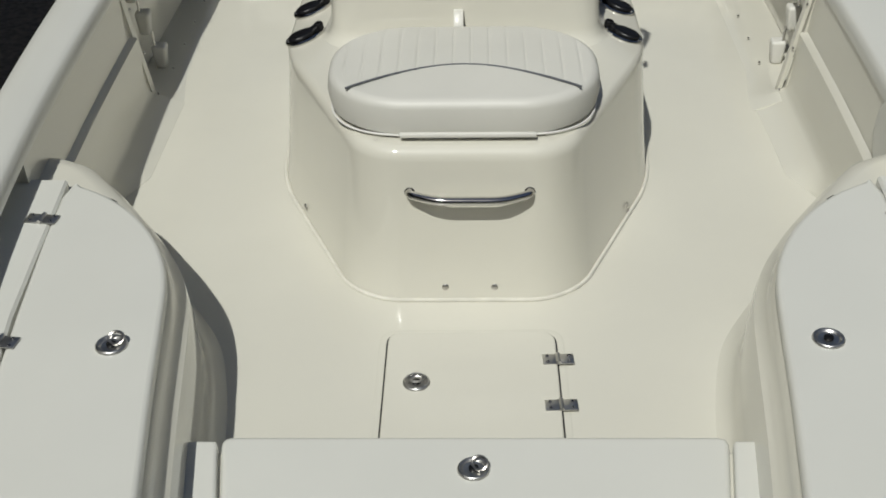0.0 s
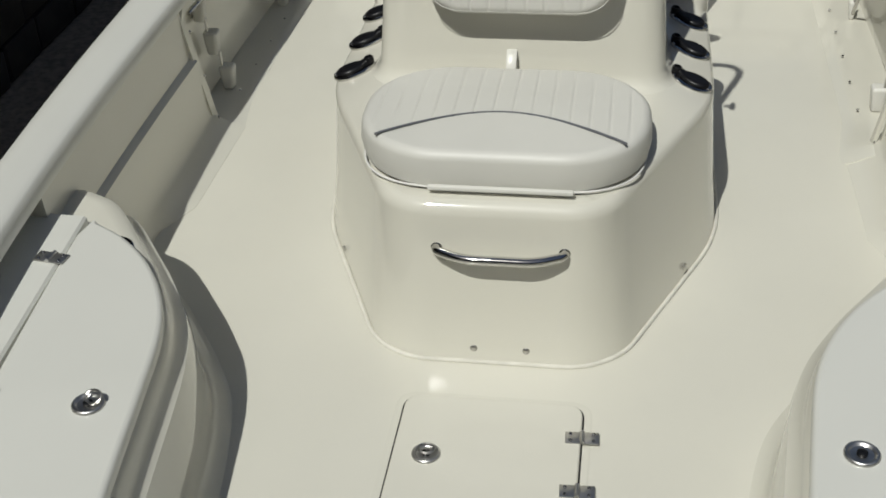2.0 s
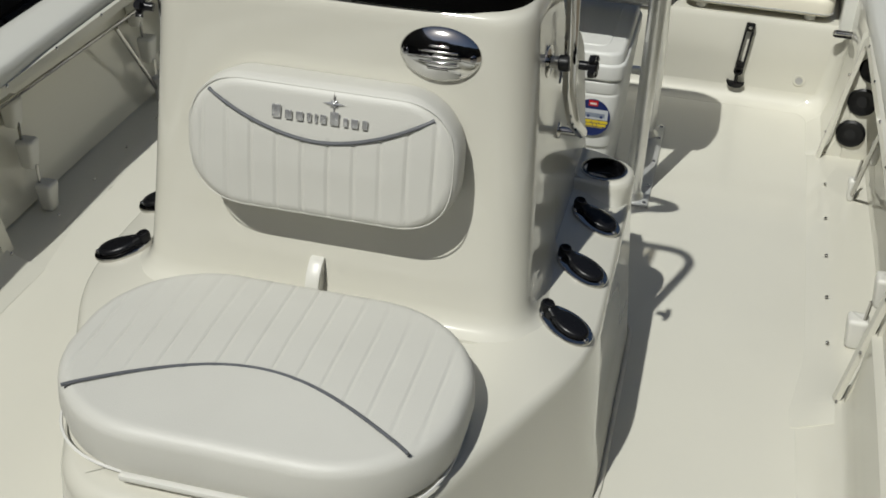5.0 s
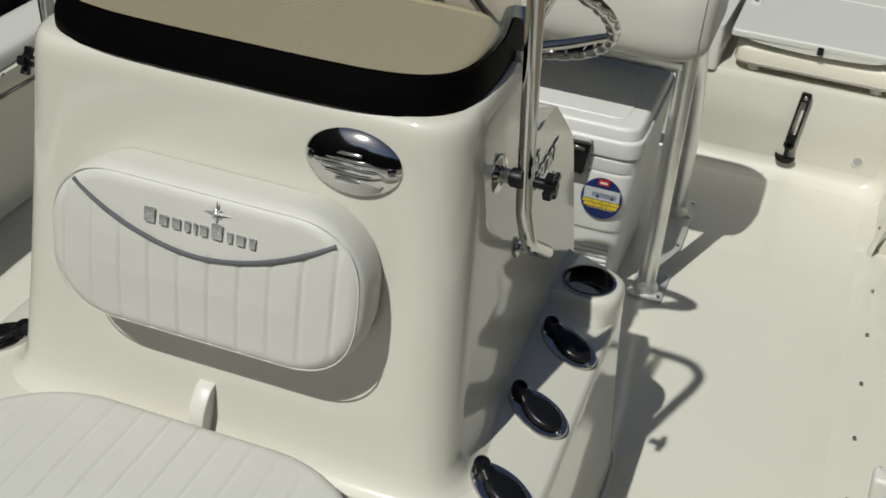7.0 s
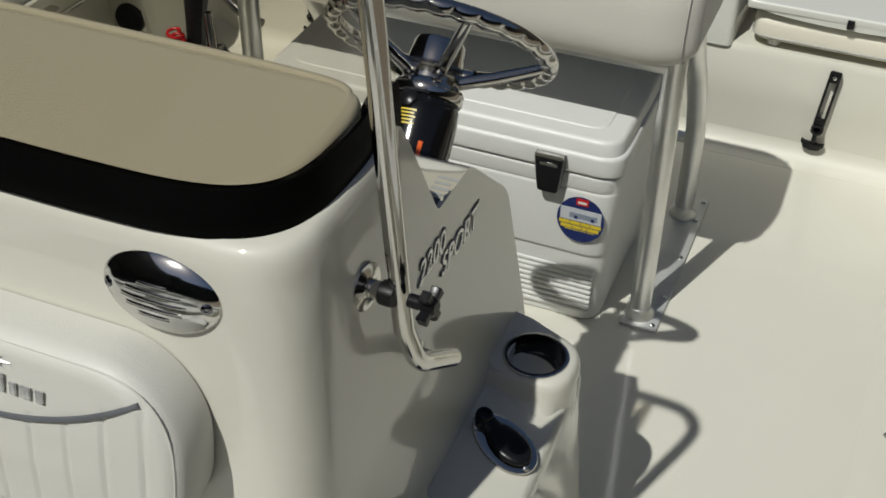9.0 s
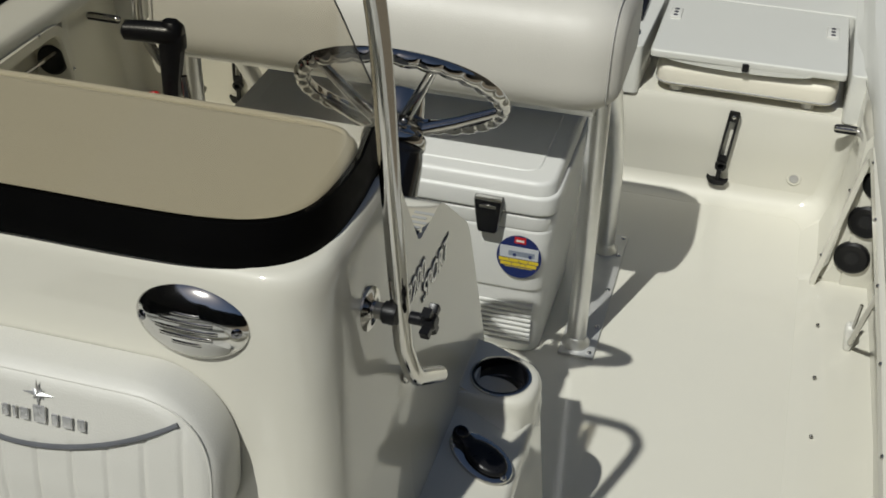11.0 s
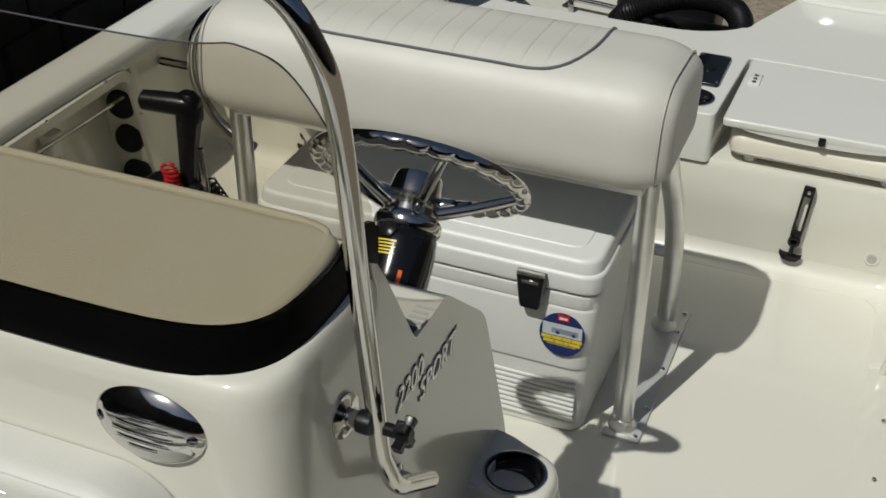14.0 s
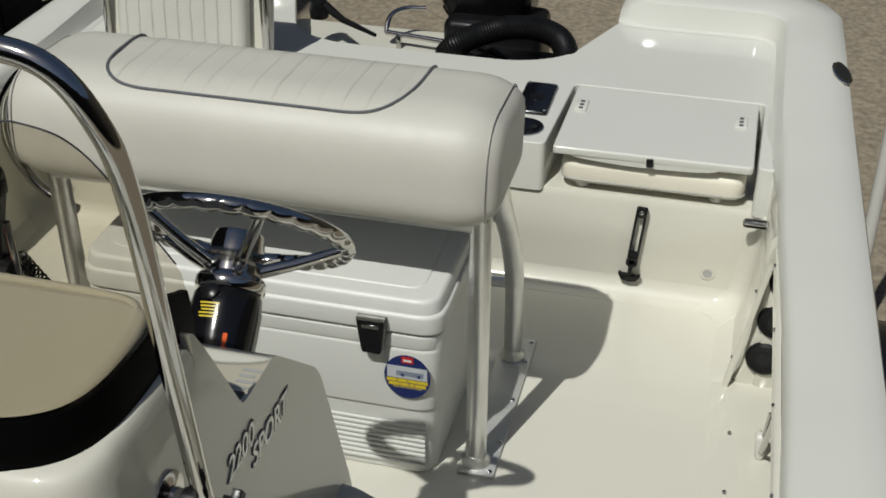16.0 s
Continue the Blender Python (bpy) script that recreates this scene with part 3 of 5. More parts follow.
POD = [(-0.215, -0.002), (0.215, -0.002), (0.308, 0.062), (0.554, 0.622), (0.548, 1.375), (-0.548, 1.375), (-0.554, 0.622), (-0.308, 0.062)]
POD_R = [0.10, 0.10, 0.085, 0.15, 0.08, 0.08, 0.15, 0.085]
console = thing("console", "cream fibreglass centre console with a forward seat base", "console", (CX, 0.7, 0))
cm = Matrix.Translation((0, -0.7, 0))
pod = outline([(x, y) for x, y in POD], POD_R, 8)
Z_POD = 0.428
lv = [(0.0, -0.004), (0.012, 0.0), (0.15, 0.014), (0.30, 0.027), (Z_POD - 0.036, 0.033)]
lv += [(Z_POD - 0.036 * (1 - math.sin(a)), 0.033 + 0.030 * (1 - math.cos(a))) for a in (math.pi / 2 * i / 8 for i in range(1, 9))]
lv += [(Z_POD, 0.20), (Z_POD, 0.35)]


def ledge_drop(x, y):
    """How far the ledges beside the upright rise toward it and slope down outward."""
    t = max(0.0, min(1.0, (y - 0.36) / 0.30))
    return (0.30 * max(0.0, abs(x) - 0.40) - 0.020) * t * t * (3 - 2 * t)


pod_rim = [p.lerp(q, (0.063 - 0.030 * 0.6 * max(0.0, min(1.0, (p.y - 0.30) / 0.30))) / 0.063) for p, q in zip(pod, inset(pod, 0.063))]
rings = []
for z, d in lv:
    k = max(0.0, min(1.0, (z - 0.30) / 0.08))
    ring = []
    for p, q in zip(pod, inset(pod, min(d, 0.063))):
        # the edge is soft round the seat and tighter along the ledges
        t = max(0.0, min(1.0, (p.y - 0.30) / 0.30)) * 0.6
        if d > 0.07:
            # the flat top runs in toward the middle
            q = pod_rim[len(ring)].lerp(Vector((0, max(0.25, min(1.2, p.y)))), d)
        elif 0.033 < d:
            q = p.lerp(q, (0.033 + (d - 0.033) * (1 - t)) / d)
        h = Z_POD - (Z_POD - z) * (1 - t) if z > Z_POD - 0.036 else z
        ring.append(cm @ Vector((q.x, q.y, h - k * ledge_drop(q.x, q.y))))
    rings.append(ring)
bm = bmesh.new()
loft(bm, rings)
part("seat_base", bm, GEL, console, "cream fibreglass seat base with rounded corners")
# the bead of sealant along the deck
bead = [Vector((p.x, p.y - 0.7, 0.004)) for p in inset(pod, -0.007)]
part("sealant_bead", tube(bmesh.new(), bead, 0.0058, 8, closed=True), SEALANT, console)


def face_y(z):
    """The upright's front face at height z."""
    for (z0, y0), (z1, y1) in zip(FACE, FACE[1:]):
        if z <= z1:
            return y0 + (y1 - y0) * (z - z0) / (z1 - z0)
    return FACE[-1][1]


FACE = [(0.38, 0.602), (0.62, 0.643), (0.80, 0.666), (0.96, 0.684), (1.10, 0.690)]


def half_trunk(z):
    return 0.388 - 0.040 * (z - 0.44) / 0.6


def trunk_ring(z, d=0.0):
    """Plan of the upright's front half at height z."""
    f, hw = face_y(z), half_trunk(z)
    return inset(outline([(-hw, f), (hw, f), (hw, 0.955), (-hw, 0.955)], [0.085, 0.085, 0, 0], 9), d)


bm = bmesh.new()
rings = []
for z, d in [(0.40, -0.030), (0.444, -0.028), (0.451, -0.016), (0.464, -0.006), (0.488, 0), (0.62, 0), (0.80, 0), (0.96, 0), (1.008, 0), (1.024, 0.0015), (1.034, 0.005), (1.040, 0.010), (1.043, 0.017), (1.044, 0.05)]:
    rings.append([cm @ Vector((p.x, min(p.y, 0.955), z)) for p in trunk_ring(z, d)])
loft(bm, rings)
part("trunk", bm, GEL, console, "cream fibreglass upright of the console")
# after half: the helm's side cheeks, shelf and sloping front in one
bm = bmesh.new()
prof = outline([(0.955, 0.40), (1.395, 0.40), (1.385, 0.47), (1.315, 0.745), (1.17, 0.874), (1.055, 0.874), (0.985, 1.015), (0.963, 1.052), (0.955, 1.054)], [0, 0, 0.02, 0.03, 0.02, 0.012, 0.03, 0.01, 0], 5)
dense = []
for i in range(len(prof)):
    a, b = prof[i], prof[(i + 1) % len(prof)]
    k = max(1, int((b - a).length / 0.06))
    dense += [a.lerp(b, j / k) for j in range(k)]
prof = dense
rings = [[cm @ Vector((s * half_trunk(p.y), p.x, p.y)) for p in prof] for s in (-1, 1)]
loft(bm, rings)
part("helm_body", bm, GEL, console, "cream fibreglass helm shelf and cheeks")
# the dash brow under the windshield: it fills the shield's plan and rises aft
bm = bmesh.new()
half = [(0.0, 0.704), (0.10, 0.704), (0.19, 0.708), (0.252, 0.722), (0.292, 0.752), (0.315, 0.80), (0.322, 0.86), (0.318, 0.918), (0.305, 0.937)]
plan = [Vector((p.x, p.y)) for p in smooth_path([(x, y, 0) for x, y in half], 4)]
plan = plan[:-1] + [Vector((0.28, 0.944)), Vector((0.14, 0.944)), Vector((0.0, 0.944))]
plan = plan + [Vector((-p.x, p.y)) for p in plan[-2:0:-1]]
rings = []
for h, d in ((-0.06, 0.0), (-0.012, 0.0), (-0.006, 0.002), (-0.002, 0.006), (0.0, 0.014)):
    rings.append([cm @ Vector((p.x, p.y, 1.086 + 0.085 * (p.y - 0.70) + h)) for p in inset(plan, d)])
loft(bm, rings)
part("dash_brow", bm, GEL, console, "smooth cream dash top behind the windshield")
part("dash_lip", tube(bmesh.new(), [cm @ Vector(p) for p in smooth_path([(-0.305, 0.912, 1.0975), (-0.285, 0.939, 1.101), (-0.2, 0.947, 1.1015), (0.0, 0.948, 1.1015), (0.2, 0.947, 1.1015), (0.285, 0.939, 1.101), (0.305, 0.912, 1.0975)], 6)], 0.0062, 10), GEL, console, "rolled after edge of the dash")
bm = bmesh.new()
prof = [Vector((y - 0.7, z)) for y, z in ((0.90, 0.868), (1.04, 0.868), (0.985, 0.98), (0.941, 1.06), (0.930, 1.078), (0.90, 1.078))]
extrude_x(bm, prof, -0.300, 0.300, 0.01, 3)
part("dash_face", bm, GEL, console, "cream dash panel facing aft")
# cup wells raised from the ledges
for s in (-1, 1):
    # a raised platform round the well, cut slantwise aft, with a hollow ramp forward
    plan = outline([(0.320, 1.205), (0.514, 1.205), (0.519, 1.318), (0.400, 1.366), (0.320, 1.366)], [0.02, 0.060, 0.05, 0.02, 0.02], 8)
    centre = Vector((0.446, 1.268))

    def reach(a):
        """Distance from the well's middle to the platform's edge in direction a."""
        d, best = Vector((math.cos(a), math.sin(a))), 0.06
        for p, q in zip(plan, plan[1:] + plan[:1]):
            e, w = q - p, p - centre
            det = d.x * -e.y + d.y * e.x
            if abs(det) > 1e-9:
                t, u = (w.x * -e.y + w.y * e.x) / det, (d.x * w.y - d.y * w.x) / det
                if t > 0 and -0.001 <= u <= 1.001:
                    best = max(best, t)
        return best

    turns = [2 * math.pi * i / 72 for i in range(72)]
    rings = []
    for z, flare, cut in ((0.34, 0.085, 0), (0.406, 0.080, 0), (0.410, 0.060, 0), (0.417, 0.038, 0), (0.428, 0.018, 0), (0.442, 0.005, 0), (0.456, 0.0, 0), (0.466, 0.0, 0.003), (0.4715, 0.0, 0.009)):
        rings.append([cm @ Vector((s * (centre.x + math.cos(a) * (reach(a) + flare * max(0.0, -math.sin(a)) * min(1.0, max(0.0, 1.6 - 2.0 * math.cos(a))) - cut)), centre.y + math.sin(a) * (reach(a) + flare * max(0.0, -math.sin(a)) * min(1.0, max(0.0, 1.6 - 2.0 * math.cos(a))) - cut), z)) for a in turns])
    for r, z in ((0.052, 0.4725), (0.0503, 0.470), (0.0502, 0.395)):
        rings.append([cm @ Vector((s * (centre.x + r * math.cos(a)), centre.y + r * math.sin(a), z)) for a in turns])
    bm = bmesh.new()
    loft(bm, rings)
    bmesh.ops.recalc_face_normals(bm, faces=bm.faces)
    part("cup_platform", bm, GEL, console, "cream raised platform round the cup holder")
    bm = fillet(bmesh.new(), [(s * 0.380, y - 0.7, s, 0) for y in (1.217, 1.26, 1.30, 1.35)], 0.026, 6)
    bmesh.ops.translate(bm, verts=bm.verts, vec=(0, 0, 0.4715))
    bmesh.ops.recalc_face_normals(bm, faces=bm.faces)
    part("platform_cove", bm, GEL, console)
# row of screws low on the base
for x, y, nx, ny in ((-0.052, 0.002, 0, -1), (0.076, 0.002, 0, -1), (-0.461, 0.405, -0.916, -0.40), (0.461, 0.405, 0.916, -0.40)):
    part("screw", screw_bm(cm @ facing((x, y, 0.037), (nx, ny, 0.08)), 0.0095), SATIN, console, "steel finishing screw")
part("screw", screw_bm(cm @ facing((0.353, 0.770, 0.832), (1, 0, 0.08)), 0.004), STEEL, console)

# hinge trim below the front cushion, and the tab behind it
part("hinge_trim", one_box(-0.162, 0.178, 0.066, 0.080, 0.441, 0.453, 0.004, m=cm), WHITE_PLASTIC, console, "white plastic hinge strip")
bm = bmesh.new()
prof = outline([(0.572, 0.42), (0.625, 0.42), (0.640, 0.545), (0.618, 0.545), (0.588, 0.515)], [0.004, 0.004, 0.006, 0.02, 0.02], 4)
extrude_x(bm, [Vector((p.x - 0.7, p.y)) for p in prof], -0.032, -0.004, 0.003, 2)
part("stop_tab", bm, WHITE_PLASTIC, console, "white moulded seat stop")


def grab_handle(at):
    """A bent tube handle on two round flanges; z out of the wall, x along it."""
    bm = bmesh.new()
    pts = rounded_path([(-0.15, 0, 0.0), (-0.15, 0, 0.028), (-0.085, -0.006, 0.055), (0.085, -0.006, 0.055), (0.15, 0, 0.028), (0.15, 0, 0.0)], 0.035, 8)
    g = part("grab_handle", tube(bm, pts, 0.0115, 16), STEEL, console, "polished stainless grab handle")
    g.matrix_basis = cm @ Matrix.Translation((-CX, 0, 0)) @ at
    for s in (-1, 1):
        part("flange", lathe(bmesh.new(), [(0.023, 0), (0.022, 0.004), (0.016, 0.009), (0.013, 0.012)], Matrix.Translation((s * 0.15, 0, 0)), 24), STEEL, g)
    return g


grab_handle(facing((0.0, 0.037, 0.310), (0, -1, 0.11)))


def cushion_mesh(hx, hy, r_plan, thick, edge, groove, crown=0.012, nx=150, ny=50, depth=0.0036):
    """A padded stadium of half sizes hx, hy with a crowned top; groove(x, y) is a depth from 0 to 1."""
    bm = bmesh.new()

    def dist(x, y):
        ax, ay = abs(x) - (hx - r_plan), abs(y) - (hy - r_plan)
        return r_plan - (math.hypot(max(ax, 0), max(ay, 0)) + min(max(ax, ay), 0))

    # top as a grid that follows the outline: rows along x, stretched to the edge
    rows = []
    for j in range(ny + 1):
        y = -hy * math.cos(math.pi * j / ny)
        over = max(0.0, abs(y) - (hy - r_plan))
        w = hx - r_plan + math.sqrt(max(0.0, r_plan ** 2 - over ** 2))
        row = []
        for i in range(nx + 1):
            x = w * (-1 + 2 * i / nx)
            d = max(0.0, dist(x, y))
            e = min(1.0, d / edge)
            z = thick - edge * (1 - math.sqrt(max(0.0, 1 - (1 - e) ** 2)))
            k = min(1.0, d / (edge * 0.8))
            z += crown * min(1.0, d / (hy * 0.8)) - depth * groove(x, y) * k
            row.append(bm.verts.new((x, y, z)))
        rows.append(row)
    for a, b in zip(rows, rows[1:]):
        for i in range(nx):
            bm.faces.new((a[i], a[i + 1], b[i + 1], b[i]))
    rim = rows[0] + [r[-1] for r in rows[1:-1]] + rows[-1][::-1] + [r[0] for r in rows[-2:0:-1]]
    low = [bm.verts.new((v.co.x * 0.985, v.co.y * 0.985, 0.006)) for v in rim]
    mid = [bm.verts.new((v.co.x * 1.006, v.co.y * 1.006, thick * 0.45)) for v in rim]
    n = len(rim)
    for i in range(n):
        k = (i + 1) % n
        bm.faces.new((rim[i], mid[i], mid[k], rim[k]))
        bm.faces.new((mid[i], low[i], low[k], mid[k]))
    bm.faces.new(low[::-1])
    bmesh.ops.remove_doubles(bm, verts=bm.verts, dist=1e-6)
    return bm


def pleat(x, step, width=0.10):
    """Depth of a stitched channel: sharp at the seams."""
    u = (x / step) % 1.0
    d = min(u, 1 - u)
    return max(0.0, 1 - d / width) ** 1.5


# forward seat cushion
def seat_arc(x):
    """The piping's line across the seat, from the cushion's middle."""
    return -0.168 + 0.131 * max(0.0, math.cos(min(1.0, abs(x) / 0.305) * math.pi / 2)) ** 1.1


seat = thing("seat_cushion", "white vinyl console seat cushion with pleats and grey piping", "cushion", (-0.015, 0.322, 0.434))
part("pad", cushion_mesh(0.352, 0.237, 0.215, 0.097, 0.024, lambda x, y: pleat(x - 0.02, 0.047, 0.13) if y > seat_arc(x) else 0.0, 0.008, 360, 70, 0.0024), VINYL, seat)
arc = [(x, seat_arc(x) - 0.005 * max(0, (abs(x) - 0.27) / 0.03) ** 2, 0.1042) for x in [-0.294 + 0.588 * i / 48 for i in range(49)]]
part("piping", tube(bmesh.new(), [(x, y, z - 0.0035 * max(0, (abs(x) - 0.2) / 0.1) ** 2) for x, y, z in arc], 0.0033, 8), PIPING, seat, "dark grey piping")
st = [Vector((p.x, p.y, 0.0035)) for p in stadium(0, 0, 0.3445, 0.2315, 0.207, 14)]
part("lower_seam", tube(bmesh.new(), st, 0.0028, 6, closed=True), PALE_PIPING, seat, "pale welt along the lower edge")

# backrest on the console's face
def back_arc(x):
    return 0.026 + 0.066 * (abs(x) / 0.205) ** 1.8


tilt = math.degrees(math.atan(0.145))
rest = thing("backrest", "white vinyl backrest pad with pleats and grey piping", "backrest", Matrix.Translation((-0.009, 0.664, 0.780)) @ pose(0, 0, 0, 90 - tilt, 0, 0))
part("pad", cushion_mesh(0.252, 0.127, 0.112, 0.083, 0.024, lambda x, y: pleat(x - 0.02, 0.0475, 0.15) if y < back_arc(x) else 0.0, 0.010, 300, 60, 0.0028), VINYL, rest)
part("piping", tube(bmesh.new(), [(x, back_arc(x), 0.0935 - 0.012 * (abs(x) / 0.205) ** 5) for x in [-0.205 + 0.41 * i / 36 for i in range(37)]], 0.0035, 8), PIPING, rest, "dark grey piping")
part("face_seam", tube(bmesh.new(), [Vector((p.x, p.y, 0.0785)) for p in stadium(0, 0, 0.243, 0.118, 0.104, 10)], 0.0012, 6, closed=True), VINYL, rest, "pale seam round the face")
# raised marks of the maker, as plain bars and a star
wid = [0.020, 0.016, 0.016, 0.010, 0.006, 0.014, 0.020, 0.010, 0.016, 0.012]
x = -0.095
for i, w in enumerate(wid):
    tall = 0.024 if i in (0, 6) else 0.0165
    part("emblem_bar", one_box(x, x + w * 0.80, 0.0, tall, 0.0, 0.0035, 0.0014, m=Matrix.Translation((0.012, 0.061, 0.0910))), CHROME_LETTER, rest, "plain raised silver bar")
    x += w + 0.004
bm = bmesh.new()
for k in range(8):
    L = 0.021 if k % 2 == 0 else 0.011
    a = math.pi / 4 * k
    c, s = math.cos(a), math.sin(a)
    v = [bm.verts.new(p) for p in ((0.0035 * -s, 0.0035 * c, 0), (0.0035 * s, -0.0035 * c, 0), (L * c, L * s, 0), (0, 0, 0.004))]
    bm.faces.new((v[0], v[1], v[2])), bm.faces.new((v[0], v[2], v[3])), bm.faces.new((v[2], v[1], v[3])), bm.faces.new((v[1], v[0], v[3]))
bmesh.ops.transform(bm, matrix=Matrix.Translation((0.028, 0.098, 0.0885)), verts=bm.verts)
part("emblem_star", bm, CHROME_LETTER, rest, "silver eight-pointed star")

# horn grille
horn = thing("horn_grille", "polished stainless oval horn grille with slots", "grille", Matrix.Translation((0.181, 0.686, 0.967)) @ pose(0, 0, 0, 90 - tilt, 0, 0))


def horn_dome(x, y):
    """Height of the polished cover over its base."""
    k = min(1.0, math.hypot(x / 0.0725, y / 0.0495))
    return 0.003 + 0.0195 * (1 - k ** 2.6) ** 0.75


rings = []
for k, z in ((1.0, 0.0), (1.0, 0.003), (0.985, None), (0.95, None), (0.89, None), (0.80, None), (0.68, None), (0.52, None), (0.34, None), (0.12, None)):
    ring = []
    for a in (2 * math.pi * i / 48 for i in range(48)):
        x, y = 0.0725 * k * math.cos(a), 0.0495 * k * math.sin(a)
        ring.append(Vector((x, y, horn_dome(x, y) if z is None else z)))
    rings.append(ring)
bm = bmesh.new()
loft(bm, rings)
part("cover", bm, HORN_STEEL, horn)
for w, yy in ((0.018, 0.017), (0.034, 0.0075), (0.040, -0.002), (0.034, -0.0115), (0.019, -0.021)):
    # a pressed louvre follows the dome, with its slot along the lower side
    # the slot is a strip coloured black for the shade inside
    for name, dy, hw, lift, mat, lab in (("louvre", 0.0, 0.0016, 0.0014, STEEL, ""), ("slot", -0.0024, 0.0009, 0.0002, DEEP, "black strip painted for the shade in the slot")):
        bm = bmesh.new()
        loft(bm, [[Vector((x, yy + dy + a * hw, horn_dome(x, yy + dy + a * hw) + b * lift * (1 - 0.8 * abs(x / w) ** 6) - (0.003 if b < 0 else 0))) for a, b in ((-1, -1), (1, -1), (1, 0.5), (0.4, 1), (-0.4, 1), (-1, 0.5))] for x in (w * (-1 + i / 8) for i in range(17))])
        bmesh.ops.recalc_face_normals(bm, faces=bm.faces)
        part(name, bm, mat, horn, lab)
for s in (-1, 1):
    part("screw", lathe(bmesh.new(), [(0.0066, -0.004), (0.0066, 0.0016), (0.0050, 0.0030), (0.0022, 0.0032), (0.0016, 0.0018)], Matrix.Translation((s * 0.060, 0, horn_dome(0.060, 0) - 0.0012)) @ pose(0, 0, 0, 0, s * 28, 0), 18), STEEL_DARK_REFLECT, horn)


def rod_holder(at, group="console rod holders"):
    """A flush rod holder: an egg-shaped steel flange, a black cap hinged on a ringed boss. The length lies along x."""
    r = thing("rod_holder", "flush rod holder with a black cap and steel rim", "rod holder", at, group)
    rim = [Vector((0.061 * math.cos(a), 0.0395 * math.sin(a) * (1 + 0.10 * math.cos(a)))) for a in (2 * math.pi * i / 44 for i in range(44))]
    part("flange", slab(bmesh.new(), rim, [(-0.014, 0.004), (0.0, 0), (0.002, 0.0), (0.0045, 0.0015), (0.0055, 0.0045), (0.0056, 0.010)]), STEEL, r)
    hole = [Vector((0.0425 * math.cos(a) + 0.008, 0.0270 * math.sin(a) * (1 + 0.08 * math.cos(a)))) for a in (2 * math.pi * i / 36 for i in range(36))]
    cap = part("cap", slab(bmesh.new(), hole, [(0.005, 0.002), (0.009, 0.0), (0.0125, 0.0012), (0.0150, 0.004), (0.0162, 0.008), (0.0168, 0.014)]), BLACK, r, "glossy black cap")
    part("neck", loft(b := bmesh.new(), [[Vector((x, y, z)) for y, z in ((-w, 0.006), (w, 0.006), (w, h - 0.003), (w * 0.7, h), (-w * 0.7, h), (-w, h - 0.003))] for x, w, h in ((-0.042, 0.0105, 0.021), (-0.034, 0.011, 0.0195), (-0.022, 0.0145, 0.0155))]) and b, BLACK, cap)
    part("hinge_boss", lathe(bmesh.new(), [(0.0125, 0.004), (0.0138, 0.014), (0.0135, 0.0205), (0.0115, 0.0230), (0.0085, 0.0222), (0.0070, 0.018), (0.002, 0.0175)], Matrix.Translation((-0.048, 0, 0)), 22), BLACK, cap)
    part("screw", screw_bm(Matrix.Translation((0.0525, -0.006, 0.0056)), 0.0056), STEEL, r)
    part("screw", screw_bm(Matrix.Translation((-0.044, -0.020, 0.0056)), 0.0045), STEEL, r)
    return r


for s in (-1, 1):
    for y, zz in ((0.697, 0.437), (0.901, 0.437), (1.102, 0.437)):
        # the long axis runs from the upright, outward and forward
        ang = -24 if s > 0 else 180 + 24
        rod_holder(Matrix.Translation((CX + s * 0.454 - (0.010 if s < 0 else 0), y, zz)) @ pose(0, 0, 0, 0, 0, ang) @ pose(0, 0, 0, 0, 15, 0))


def cup_holder(at, group="console cup holders", deep=True):
    c = thing("cup_holder", "black cup holder with a dark steel rim", "cup holder", at, group)
    part("rim", lathe(bmesh.new(), [(0.0535, 0.0), (0.0535, 0.0025), (0.051, 0.0035), (0.0478, 0.003), (0.0478, -0.004)], None, 36, False), STEEL, c)
    if not deep:
        part("well", lathe(bmesh.new(), [(0.0500, 0.002), (0.0490, 0.0042), (0.0465, 0.0045), (0.0445, 0.003), (0.020, 0.0022)], None, 36), GLOSS_BLACK, c, "glossy black inside of the cup")
        return c
    part("well", lathe(bmesh.new(), [(0.0500, 0.002), (0.0496, 0.0042), (0.0465, 0.0045), (0.0445, 0.0), (0.0435, -0.030), (0.0405, -0.032), (0.039, -0.062), (0.036, -0.066)], None, 36, False), GLOSS_BLACK, c, "glossy black inside of the cup")
    return c


for s in (-1, 1):
    cup_holder((CX + s * 0.446, 1.268, 0.473))


# ---- windshield, its black band and the grab rail ----
def shield_base(u):
    """The windshield's plan at its foot: u from -1 (aft on one side) over 0 (front) to 1."""
    a = abs(u)
    s = 1 if u > 0 else -1
    pts = SHIELD_PLAN
    k = a * (len(pts) - 1)
    i = min(int(k), len(pts) - 2)
    p = pts[i].lerp(pts[i + 1], k - i)
    return Vector((s * p.x, p.y))


SHIELD_PLAN = [Vector((p.x, p.y)) for p in smooth_path([(0, 0.690, 0), (0.10, 0.690, 0), (0.20, 0.694, 0), (0.268, 0.709, 0), (0.310, 0.740, 0), (0.330, 0.79, 0), (0.336, 0.87, 0), (0.333, 0.940, 0), (0.330, 1.000, 0)], 5)]
shield = thing("windshield", "bronze-tinted acrylic windshield with a black lower band", "windshield", (CX, 0.75, 1.06))
sm = Matrix.Translation((0, -0.75, -1.06))


